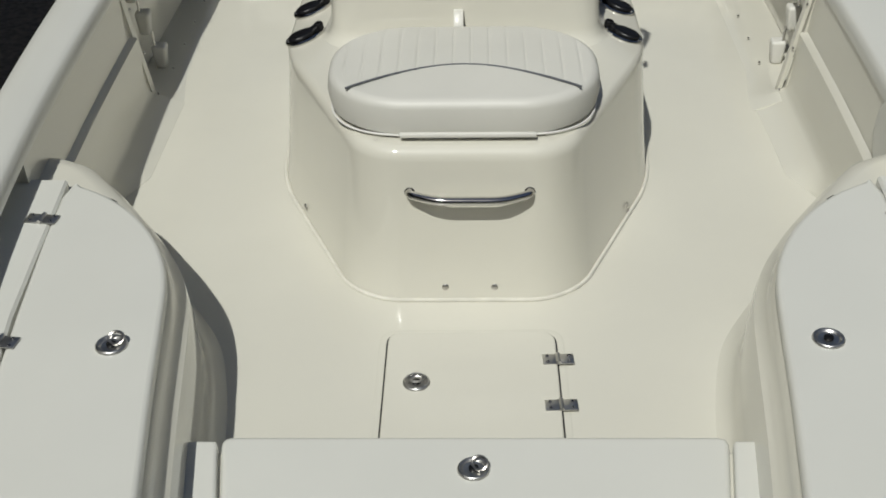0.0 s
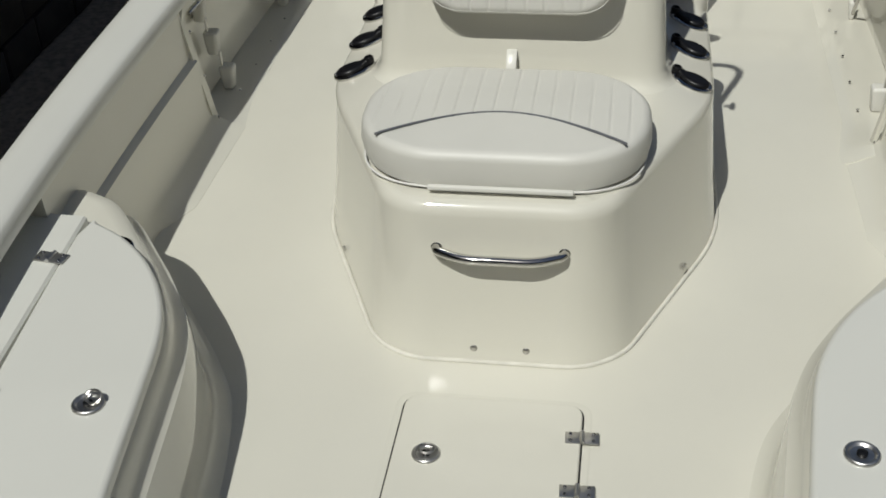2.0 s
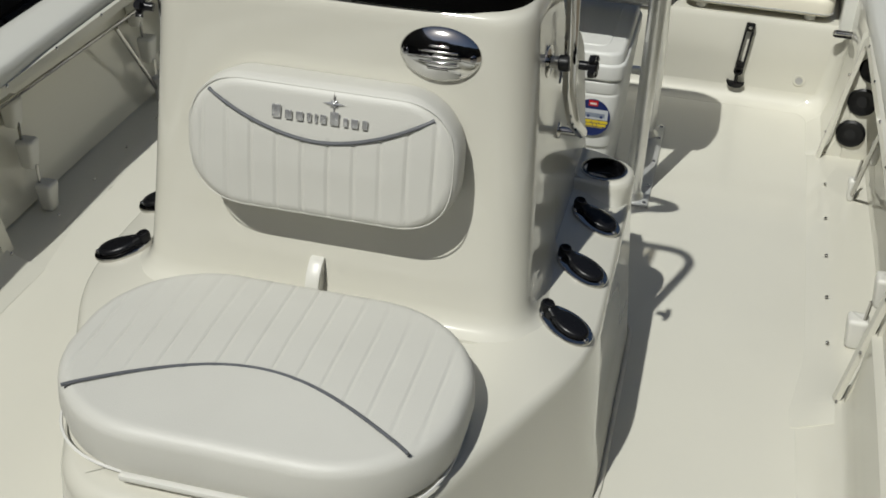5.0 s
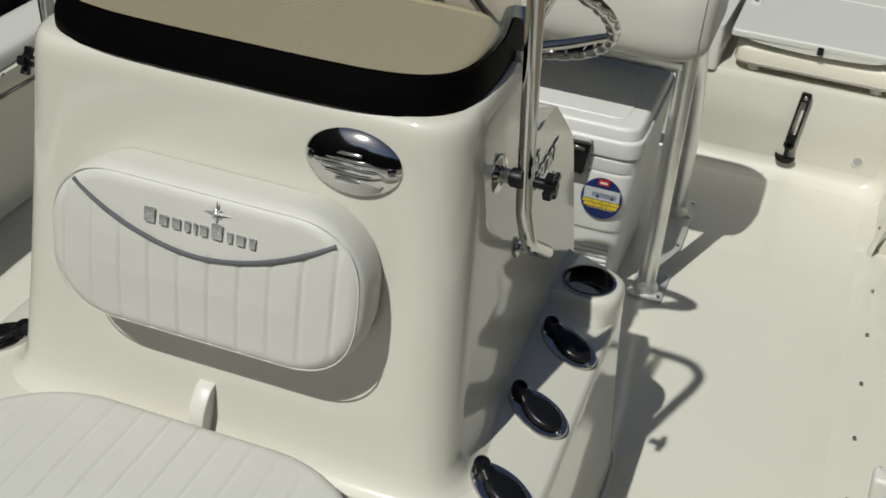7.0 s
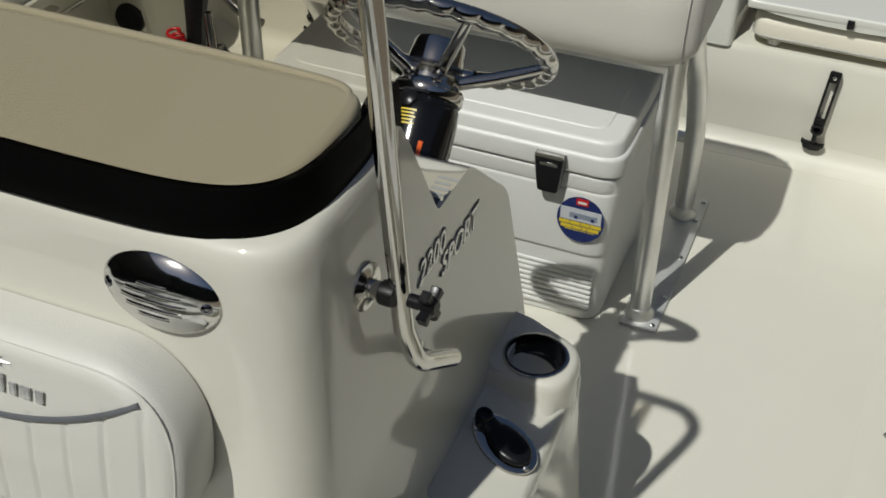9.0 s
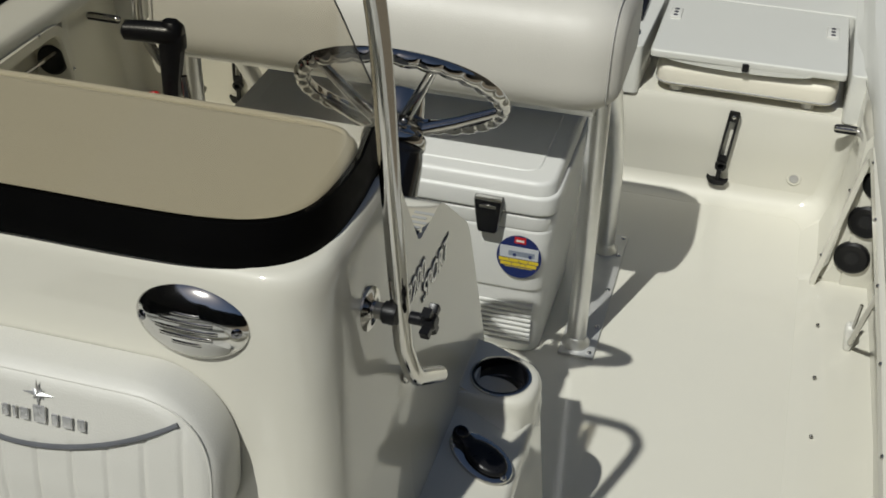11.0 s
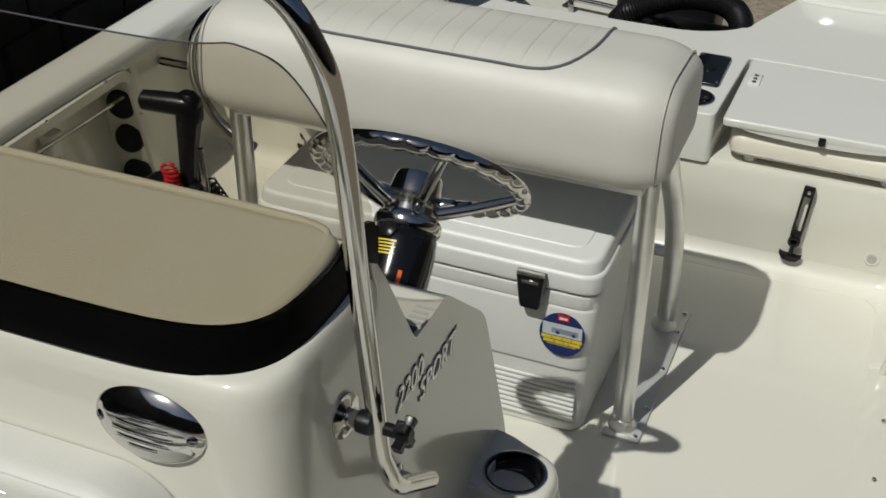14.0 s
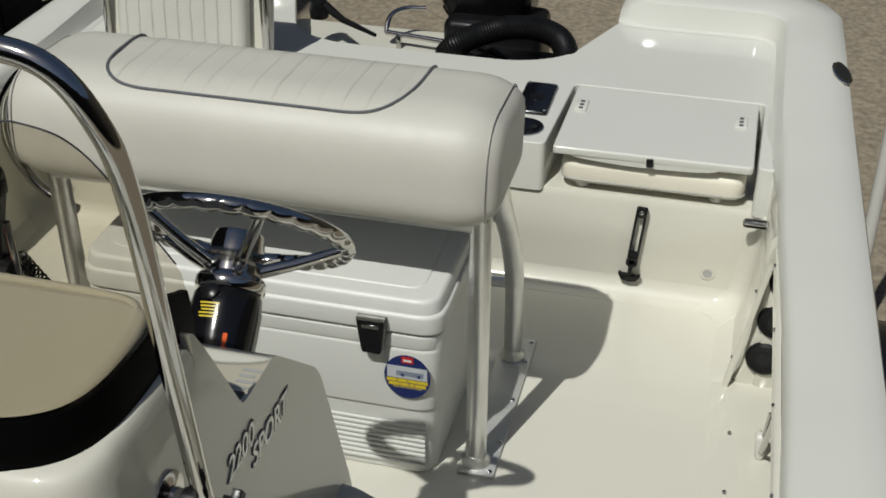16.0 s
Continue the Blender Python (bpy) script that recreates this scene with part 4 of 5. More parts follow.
def shield_at(u, z):
    p = shield_base(u)
    lift = max(0.0, z - 1.06)
    lean = 0.34 * max(0.0, 1 - max(0.0, p.y - 0.72) / 0.16)
    squeeze = 1 - 0.14 * lift / 0.33 * min(1, abs(u) * 2)
    return Vector((p.x * squeeze, p.y + lean * lift, z))


def shield_top(u):
    """Height of the sheet's upper edge: level in front, then a round shoulder and a steepening fall aft."""
    z = 1.382
    for k in range(24):
        d = max(0.0, shield_at(u, z).y - 0.825)
        fall = 4.5 * d * d + 0.95 * d if d < 0.109 else 0.157 + 1.75 * (d - 0.109)
        z = 0.5 * z + 0.5 * (1.382 - fall)
    return z


def shield_sheet(z0, z1, grow, thick):
    bm = bmesh.new()
    us = [-1 + 2 * i / 80 for i in range(81)]
    grid = []
    for u in us:
        b, t = z0(u), z1(u)
        grid.append([shield_at(u, b + (t - b) * j / 6) for j in range(7)])
    outer = [[bm.verts.new(sm @ p) for p in col] for col in grid]
    inner = []
    for i, col in enumerate(grid):
        t = (grid[min(i + 1, 80)][0] - grid[max(i - 1, 0)][0]).normalized()
        nrm = Vector((t.y, -t.x, 0))
        inner.append([bm.verts.new(sm @ (p - nrm * thick)) for p in col])
        for j, v in enumerate(outer[i]):
            v.co += nrm * grow
    for i in range(80):
        for j in range(6):
            bm.faces.new((outer[i][j], outer[i + 1][j], outer[i + 1][j + 1], outer[i][j + 1]))
            bm.faces.new((inner[i][j], inner[i][j + 1], inner[i + 1][j + 1], inner[i + 1][j]))
        bm.faces.new((outer[i][6], outer[i + 1][6], inner[i + 1][6], inner[i][6]))
        bm.faces.new((outer[i][0], inner[i][0], inner[i + 1][0], outer[i + 1][0]))
    for i in (0, 80):
        for j in range(6):
            bm.faces.new((outer[i][j], outer[i][j + 1], inner[i][j + 1], inner[i][j]))
    return bm


foot = lambda u: 1.041 - 0.065 * max(0.0, shield_base(u).y - 0.955) / 0.10
part("pane", shield_sheet(lambda u: min(foot(u) + 0.041, shield_top(u) - 0.02), shield_top, 0.0, 0.0045), ACRYLIC, shield, "bronze-tinted clear acrylic")
part("band", shield_sheet(foot, lambda u: min(foot(u) + 0.054 + 0.03 * max(0.0, shield_base(u).y - 0.9) / 0.15, shield_top(u) - 0.004), 0.002, 0.008), BAND, shield, "glossy black band")
edge = [sm @ (shield_at(u, shield_top(u)) + Vector((0, 0.002, 0))) for u in [-0.98 + 1.96 * i / 70 for i in range(71)]]
part("polished_edge", tube(bmesh.new(), edge, 0.0011, 6), DARK_PRINT, shield, "dark polished edge of the sheet")
for x in (-0.24, -0.06, 0.11):
    part("screw_cap", lathe(bmesh.new(), [(0.0045, 0), (0.0045, 0.0015), (0.0025, 0.0025)], sm @ facing((x, 0.696 if abs(x) < 0.2 else 0.708, 1.072), (0, -1, 0.3)), 14), BLACK, shield)

rail = thing("grab_rail", "bent stainless grab rail round the windshield", "rail", (CX, 0.84, 0.75))
rm = Matrix.Translation((0, -0.84, -0.75))
legs = [(0.416, 0.972, 0.710), (0.408, 0.874, 0.780), (0.399, 0.853, 0.850), (0.392, 0.824, 1.10), (0.386, 0.800, 1.32), (0.369, 0.791, 1.408), (0.322, 0.787, 1.467), (0.225, 0.785, 1.482)]
right = rounded_path(legs[:3], 0.03, 6)[:-1] + smooth_path(legs[2:], 8)
pts = right + [Vector((-p.x, p.y, p.z)) for p in right[::-1]]
part("tube", tube(bmesh.new(), [rm @ p for p in pts], 0.0126, 18), STEEL, rail)
for s in (-1, 1):
    m = rm @ facing((s * 0.3575, 0.838, 0.911), (s, -0.10, 0.06))
    so = part("standoff", lathe(bmesh.new(), [(0.030, 0.0), (0.0295, 0.003), (0.014, 0.005), (0.0115, 0.007), (0.0115, 0.030)], m, 26), STEEL, rail, "steel standoff with a round flange")
    part("collar", lathe(bmesh.new(), [(0.0125, 0.021), (0.0148, 0.023), (0.0152, 0.036), (0.0135, 0.041)], m, 22), RUBBER, so, "black rubber collar")
    bm = lathe(bmesh.new(), [(0.0085, 0.058), (0.0085, 0.074), (0.0115, 0.077), (0.0115, 0.090), (0.008, 0.093)], m, 16)
    for k in range(4):
        # four flared lobes round the hub
        arm = m @ pose(0, 0, 0, 0, 0, 90 * k + 25)
        loft(bm, [[arm @ Vector((x, y * w, z)) for y, z in ((-1, 0.078), (1, 0.078), (1, 0.087), (0.7, 0.090), (-0.7, 0.090), (-1, 0.087))] for x, w in ((0.004, 0.005), (0.014, 0.0055), (0.021, 0.0078), (0.0225, 0.0065))])
    part("star_knob", bm, BLACK, rail, "black four-lobed knob")
    part("foot_flange", lathe(bmesh.new(), [(0.017, 0), (0.0165, 0.003), (0.009, 0.006), (0.008, 0.036)], rm @ facing((s * 0.372, 0.958, 0.714), (s, 0, 0)), 20), STEEL, rail)

# ---- helm ----
WN = Vector((-0.045, 0.722, 0.690)).normalized()
WC = Vector((0.226, 1.358, 0.941))
R = 0.163
bm = bmesh.new()
n = 180
rings = []
for i in range(n):
    a = 2 * math.pi * i / n
    c = Vector((math.cos(a), math.sin(a), 0))
    grip = 0.0030 * max(0, math.cos(a * 30)) ** 1.0
    ring = []
    for k in range(14):
        b = 2 * math.pi * k / 14
        out, up = math.cos(b), math.sin(b)
        rr = 0.0135 - (grip + 0.0005 if up < -0.2 or out < -0.3 else 0)
        ring.append(c * (R + rr * out) + Vector((0, 0, rr * up)))
    rings.append(ring)
rings.append(rings[0])
vr = loft(bm, rings, False, False)
bmesh.ops.remove_doubles(bm, verts=vr[0] + vr[-1], dist=1e-5)
wheel = part("steering_wheel", bm, STEEL, console, "polished stainless five-spoke wheel with finger grips")
wheel.matrix_basis = cm @ Matrix.Translation((-CX, 0, 0)) @ facing(WC, WN, 0)
E1 = (Vector((1, 0, 0)) - WN * WN.x).normalized()
E2 = WN.cross(E1)
to_wheel = facing(WC, WN, 0).to_3x3().inverted()
for k in range(5):
    a = radians(300 + 72 * k)
    c = to_wheel @ (E1 * math.cos(a) + E2 * math.sin(a))
    part("spoke", tube(bmesh.new(), [c * 0.02 + Vector((0, 0, -0.062)), c * 0.09 + Vector((0, 0, -0.034)), c * (R - 0.005) + Vector((0, 0, -0.002))], [0.011, 0.0095, 0.0075], 12), STEEL, wheel)
part("hub", lathe(bmesh.new(), [(0.051, -0.090), (0.053, -0.086), (0.053, -0.074), (0.049, -0.068), (0.0435, -0.064), (0.042, -0.03), (0.039, -0.006), (0.036, 0.0), (0.026, 0.002)], None, 32), STEEL, wheel)

col = thing("helm_column", "black plastic tilt helm below the steering wheel", "helm", facing(WC - WN * 0.090, WN, 0))
part("bellows", lathe(bmesh.new(), [(0.046, -0.20), (0.050, -0.15), (0.0535, -0.07), (0.0535, -0.03), (0.051, -0.008), (0.046, 0.0)], None, 32), GLOSS_BLACK, col)
part("base", lathe(bmesh.new(), [(0.07, -0.26), (0.07, -0.185), (0.06, -0.176), (0.050, -0.174)], None, 32), BLACK, col)
part("tilt_lever", one_box(-0.012, 0.012, -0.075, -0.048, -0.05, -0.02, 0.004), BLACK, col)
turn = to_wheel @ (Vector((0.0, -0.0379, 0.0335)))
base = math.atan2(turn.y, turn.x)
left = to_wheel @ Vector((-0.03, -0.034, 0.025))
spin = 1 if (math.atan2(left.y, left.x) - base) % (2 * math.pi) < math.pi else -1
for name, mat, lab, sets in (("warning_label", YELLOW, "small yellow warning print", [(-0.16 + 0.05 * (k % 2), 0.42 - 0.04 * (k % 3), -0.0300 - 0.0050 * k, -0.0275 - 0.0050 * k) for k in range(5)]), ("orange_label", ORANGE, "small orange label", [(-0.52, -0.40, -0.098, -0.070)])):
    bm = bmesh.new()
    for a0, a1, z0, z1 in sets:
        vs = [[bm.verts.new((0.0541 * math.cos(base + spin * a), 0.0541 * math.sin(base + spin * a), z)) for a in (a0 + (a1 - a0) * i / 4 for i in range(5))] for z in (z0, z1)]
        for i in range(4):
            bm.faces.new((vs[0][i], vs[0][i + 1], vs[1][i + 1], vs[1][i]))
    part(name, bm, mat, col, lab)
part("tilt_bolt", lathe(bmesh.new(), [(0.016, 0), (0.016, 0.006), (0.010, 0.010)], Matrix.Translation((0.047 * math.cos(base + spin * 0.2), 0.047 * math.sin(base + spin * 0.2), -0.012)) @ facing((0, 0, 0), (math.cos(base + spin * 0.2), math.sin(base + spin * 0.2), 0.3)), 6), BLACK, col)

# throttle
thr = thing("throttle", "black throttle lever with a red safety cord", "throttle", (-0.165, 1.27, 0.80))
part("mount", tapered_box(bmesh.new(), -0.070, 0.062, -0.065, 0.050, -0.04, 0.082, -0.008, -0.006, 0.032, 0.020, Matrix.Identity(4)), BLACK, thr)
part("pivot", lathe(bmesh.new(), [(0.034, -0.012), (0.034, 0.010), (0.028, 0.016), (0.010, 0.018)], facing((0.040, 0.004, 0.060), (1, 0, 0)), 24), BLACK, thr)
part("lever", loft(b := bmesh.new(), [[Vector((c + x * w, o + y * d, z)) for x, y in ((-1, -0.6), (-0.6, -1), (0.6, -1), (1, -0.6), (1, 0.6), (0.6, 1), (-0.6, 1), (-1, 0.6))] for c, w, d, o, z in ((0.024, 0.011, 0.011, 0.000, 0.050), (0.024, 0.0125, 0.011, 0.006, 0.10), (0.024, 0.0150, 0.012, 0.013, 0.15), (0.026, 0.0185, 0.014, 0.018, 0.190), (0.028, 0.0200, 0.016, 0.021, 0.215), (0.028, 0.018, 0.015, 0.022, 0.234), (0.026, 0.011, 0.010, 0.022, 0.243))]) and b, BLACK, thr)
part("grip", tube(bmesh.new(), [Vector((-0.050, 0.010, 0.222)), Vector((-0.047, 0.010, 0.222)), Vector((-0.020, 0.014, 0.222)), Vector((0.020, 0.019, 0.222)), Vector((0.034, 0.021, 0.221)), Vector((0.042, 0.022, 0.220))], [0.012, 0.0165, 0.0175, 0.0185, 0.0185, 0.012], 18), BLACK, thr)
part("trim_switch", one_box(0.036, 0.050, 0.008, 0.030, 0.196, 0.222, 0.004), BLACK, thr)
part("steel_arm", tube(bmesh.new(), [(0.060, -0.004, 0.030), (0.054, 0.004, 0.09), (0.047, 0.010, 0.155)], [0.0085, 0.0085, 0.006], 12), STEEL, thr)
coil = [Vector((0.004 + 0.0112 * math.cos(i * 0.62) + 0.00028 * i + 0.003 * math.sin(i * 0.11), -0.024 + 0.0105 * math.sin(i * 0.62), 0.132 - 0.00070 * i)) for i in range(90)]
part("cord", tube(bmesh.new(), coil, 0.0026, 6), RED, thr, "coiled red safety cord")
part("plug", disc(bmesh.new(), 0.012, 0.010, 0.062, 0.082, Matrix.Translation((0.030, -0.040, 0)), 16), RED, thr)
coil2 = [Vector((0.060 + 0.0006 * i + 0.0095 * math.cos(i * 0.7), 0.012 + 0.004 * math.sin(i * 0.7), 0.094 - 0.0008 * i + 0.0095 * math.sin(i * 0.7))) for i in range(64)]
part("loose_cord", tube(bmesh.new(), coil2, 0.0021, 6), RUBBER, thr, "thin coiled black cord")

# label on the shelf, lettering on the side
bm = bmesh.new()
for i, w in enumerate((0.020, 0.026, 0.022, 0.030)):
    box(bm, 0.318, 0.318 + w, 1.085 + 0.013 * i, 1.091 + 0.013 * i, 0.8744, 0.8752)
tagged(new("panel_label", mesh_of("panel_label", bm, GREY_PRINT)), "grey printed switch label on the helm shelf", "label")
bm = bmesh.new()
box(bm, 0.322, 0.340, 1.062, 1.080, 0.8744, 0.8752)
tagged(new("dark_label", mesh_of("dark_label", bm, DARK_PRINT)), "small dark printed label on the helm shelf", "label")


def lettering(name, text, size, m, mat, label, depth=0.002, shear=0.0):
    """Raised letters, as a mesh."""
    cu = bpy.data.curves.new(name, "FONT")
    cu.body, cu.size, cu.extrude, cu.shear, cu.offset = text, size, depth, shear, size * 0.012
    tmp = new(name, cu)
    dg = bpy.context.evaluated_depsgraph_get()
    me = bpy.data.meshes.new_from_object(tmp.evaluated_get(dg))
    bpy.data.objects.remove(tmp)
    me.materials.clear()
    me.materials.append(mat)
    ob = new(name, me)
    ob.matrix_basis = m
    return tagged(ob, label, "lettering")


# runs aft and upward on the console's side
side_m = lambda y, z: Matrix.Translation((CX + half_trunk(z) + 0.0005, y, z)) @ Matrix(((0, -0.067, 0.998, 0), (1, 0, 0, 0), (0, 0.998, 0.067, 0), (0, 0, 0, 1)))
for word, y, z in (("2200", 0.975, 0.806), ("SPORT", 1.045, 0.770)):
    lettering("lettering_shadow", word, 0.047, side_m(y, z), DARK_PRINT, "dark outline of the slanted lettering on the console side", 0.0006, 0.35)
    lettering("raised_lettering", word, 0.044, side_m(y + 0.002, z + 0.001) @ Matrix.Translation((0, 0, 0.0014)), CHROME_LETTER, "slanted silver lettering on the console side", 0.0008, 0.35)

# ---- leaning post, cooler ----
post = thing("leaning_post", "white vinyl leaning post bench on aluminium legs", "seat", (0, 2.2, 0))
pm = Matrix.Translation((0, -2.2, 0))
prof = outline([(1.875, 0.652), (2.215, 0.652), (2.243, 0.878), (1.905, 0.893)], [0.085, 0.07, 0.10, 0.12], 9)


def bolster(bm, prof, x0, x1, edge, n=7, rows=90, groove=None):
    """The padded bench: the profile drawn out along x with softly rounded ends."""
    xs = [(x0 + edge * (1 - math.cos(a)), edge * (1 - math.sin(a))) for a in (math.pi / 2 * i / n for i in range(n + 1))]
    xs += [(x0 + edge + (x1 - x0 - 2 * edge) * i / rows, 0) for i in range(1, rows)]
    xs += [(x1 - edge * (1 - math.sin(a)), edge * (1 - math.cos(a))) for a in (math.pi / 2 * i / n for i in range(n + 1))]
    rings = []
    for x, d in xs:
        ring = []
        for p in inset(prof, d * 0.52):
            g = groove(x, p.x, p.y) if groove else 0
            ring.append(pm @ Vector((x, p.x, p.y - 0.0032 * g)))
        rings.append(ring)
    loft(bm, rings)
    return bm


# extra points over the top so that the pleats show
dense = []
for i in range(len(prof)):
    a, b = prof[i], prof[(i + 1) % len(prof)]
    k = max(1, int((b - a).length / 0.02))
    dense += [a.lerp(b, j / k) for j in range(k)]


def post_panel(x, y):
    """True inside the pleated panel on the bench's top."""
    r = x + 0.014
    ax = abs(r)
    front = 1.945 + (0.0 if ax < 0.26 else 0.12 * ((ax - 0.26) / 0.08) ** 2)
    return y > front and ax < 0.335


bench = part("bench_pad", bolster(bmesh.new(), dense, -0.540, 0.510, 0.105, rows=240, groove=lambda x, y, z: pleat(x, 0.048, 0.09) if z > 0.83 and post_panel(x, y) else 0), BENCH_VINYL, post, "white vinyl bench pad")


def top_at(y):
    """Height of the bench's top at y."""
    best = 0.7
    for a, b in zip(dense, dense[1:] + dense[:1]):
        if min(a.x, b.x) <= y <= max(a.x, b.x) and abs(b.x - a.x) > 1e-9:
            best = max(best, a.y + (b.y - a.y) * (y - a.x) / (b.x - a.x))
    return best


half = [(x * 0.972, y) for x, y in ((0.0, 1.942), (0.14, 1.942), (0.235, 1.943), (0.285, 1.955), (0.318, 1.988), (0.333, 2.04), (0.338, 2.10), (0.339, 2.16), (0.338, 2.20), (0.338, 2.23))]
line = [(-x - 0.014, y, top_at(y) + 0.0008) for x, y in half[:0:-1]] + [(x - 0.014, y, top_at(y) + 0.0008) for x, y in half]
part("piping", tube(bmesh.new(), [pm @ p for p in smooth_path(line, 8)], 0.0036, 8), PIPING, bench, "dark grey piping")
for s in (-1, 1):
    x = 0.486 if s > 0 else -0.516
    part("end_seam", tube(bmesh.new(), [pm @ Vector((x, p.x, p.y)) for p in inset(prof, 0.0165)], 0.0017, 6, closed=True), SOFT_SEAM, bench)
for s in (-1, 1):
    x = 0.466 if s > 0 else -0.472
    for y0, y1 in ((1.985, 1.975), (2.40, 2.12)):
        line = [(x, y0, 0.006), (x, y0 - 0.002, 0.2), (x, y1, 0.67)] if y0 < 2.1 else smooth_path([(x, y0, 0.006), (x, 2.40, 0.15), (x, 2.375, 0.28), (x, 2.30, 0.42), (x, 2.20, 0.55), (x, 2.12, 0.67)], 6)
        part("leg", tube(bmesh.new(), [pm @ Vector(p) for p in line], 0.0235, 18), ALU, post, "brushed aluminium leg")
        part("weld_collar", lathe(bmesh.new(), [(0.034, 0.008), (0.033, 0.016), (0.026, 0.024), (0.0245, 0.034)], pm @ Matrix.Translation((x, y0, 0)), 22), ALU, post)
    plate = part("foot_plate", one_box(x - 0.035, x + 0.05, 1.94, 2.48, 0.0, 0.009, 0.003, m=pm), PLATE_ALU, post, "flat aluminium foot plate")
    for yy in (1.955, 2.06, 2.22, 2.38, 2.465):
        part("bolt", screw_bm(pm @ Matrix.Translation((x + 0.038, yy, 0.009)), 0.0065), STEEL, plate)
    loop = smooth_path([(s * 0.475, 2.03, 0.505), (s * 0.53, 2.04, 0.52), (s * 0.59, 2.05, 0.56), (s * 0.628, 2.05, 0.63), (s * 0.632, 2.05, 0.70), (s * 0.612, 2.05, 0.765), (s * 0.57, 2.06, 0.815), (s * 0.50, 2.08, 0.845)], 6)
    if s < 0:
        part("arm_rail", tube(bmesh.new(), [pm @ p for p in loop], 0.0125, 14), STEEL, post, "curved stainless arm rail")
part("rear_bar", tube(bmesh.new(), [pm @ Vector(p) for p in ((-0.462, 2.408, 0.22), (0.45, 2.408, 0.22))], 0.014, 12), ALU, post)
part("cross_bar", tube(bmesh.new(), [pm @ Vector(p) for p in ((-0.462, 2.22, 0.52), (0.45, 2.22, 0.52))], 0.016, 12), ALU, post)
part("seat_frame", one_box(-0.47, 0.46, 1.94, 2.22, 0.635, 0.658, 0.006, m=pm), ALU, post)

# marine cooler between the legs
cool = thing("cooler", "large white plastic marine cooler under the leaning post", "cooler", (0, 2.17, 0))
km = Matrix.Translation((0.022, -2.205, -0.031)) @ Matrix.Diagonal((1, 1, 1.09, 1))


part("body", tapered_box(bmesh.new(), -0.425, 0.383, 1.935, 2.375, 0.028, 0.395, 0.022, 0.02, 0.05, 0.008, km), COOLER, cool)
lid = part("lid", tapered_box(bmesh.new(), -0.435, 0.386, 1.925, 2.385, 0.396, 0.441, 0.0, 0.0, 0.055, 0.008, km), COOLER, cool, "white cooler lid")
part("lid_top", tapered_box(bmesh.new(), -0.423, 0.374, 1.937, 2.373, 0.434, 0.470, -0.006, -0.006, 0.05, 0.009, km), COOLER, lid)
part("lid_panel", tapered_box(bmesh.new(), -0.380, 0.331, 1.982, 2.328, 0.464, 0.4722, -0.006, -0.006, 0.04, 0.002, km), COOLER, lid)
# the shade under the lid is put into this filler's black
part("lid_groove", tapered_box(bmesh.new(), -0.421, 0.374, 1.939, 2.371, 0.38, 0.40, 0.0, 0.0, 0.05, 0.002, km), DEEP, cool, "black filler painted for the shade below the lid")
part("belt", tapered_box(bmesh.new(), -0.430, 0.381, 1.930, 2.380, 0.355, 0.3925, 0.004, 0.004, 0.05, 0.006, km), COOLER, cool)
for k in range(9):
    part("rib", one_box(0.12, 0.345, 1.944, 1.957, 0.055 + 0.0125 * k, 0.0635 + 0.0125 * k, 0.0035, m=km), COOLER, cool)
part("moulded_step", tapered_box(bmesh.new(), -0.422, 0.380, 1.933, 2.374, 0.20, 0.36, 0.010, 0.006, 0.05, 0.012, km), COOLER, cool)
lat = part("latch", loft(b := bmesh.new(), [[km @ Vector((0.238 + x * w, y, z)) for x, y in ((-1, 1.930), (-1, 1.911), (-0.9, 1.907), (0.9, 1.907), (1, 1.911), (1, 1.930))] for w, z in ((0.020, 0.354), (0.023, 0.358), (0.028, 0.39), (0.0325, 0.426), (0.0315, 0.432))]) and b, GLOSS_BLACK, cool, "black latch with a bright edge")
part("latch_edge", one_box(0.208, 0.268, 1.905, 1.920, 0.428, 0.435, 0.003, m=km), STEEL, lat)
part("latch_tongue", one_box(0.219, 0.257, 1.9035, 1.910, 0.412, 0.420, 0.002, m=km), STEEL, lat)
# round sticker: blue, with a red mark, a grey field and yellow lines
sx, sz, sy = 0.309, 0.292, 1.9325
sticker = part("sticker", lathe(bmesh.new(), [(0.051, 0), (0.051, 0.001)], km @ facing((sx, sy, sz), (0, -1, 0.03)), 40), BLUE, cool, "round blue sticker")


def stick(name, x0, x1, z0, z1, mat, lift):
    part(name, one_box(x0, x1, sy - 0.0012 - lift, sy - 0.0008, z0, z1, m=km), mat, sticker)


stick("grey_field", sx - 0.044, sx + 0.044, sz - 0.004, sz + 0.024, GREY_PRINT, 0.0006)
stick("dark_shape", sx - 0.024, sx + 0.036, sz + 0.002, sz + 0.014, SHADE_PRINT, 0.0010)
for dx in (-0.010, 0.026):
    stick("dark_spot", sx + dx - 0.0035, sx + dx + 0.0035, sz + 0.001, sz + 0.008, BLUE, 0.0014)
stick("red_mark", sx - 0.012, sx + 0.014, sz + 0.033, sz + 0.048, RED, 0.0006)
stick("white_bar", sx - 0.008, sx + 0.010, sz + 0.037, sz + 0.042, WHITE_PLASTIC, 0.0010)
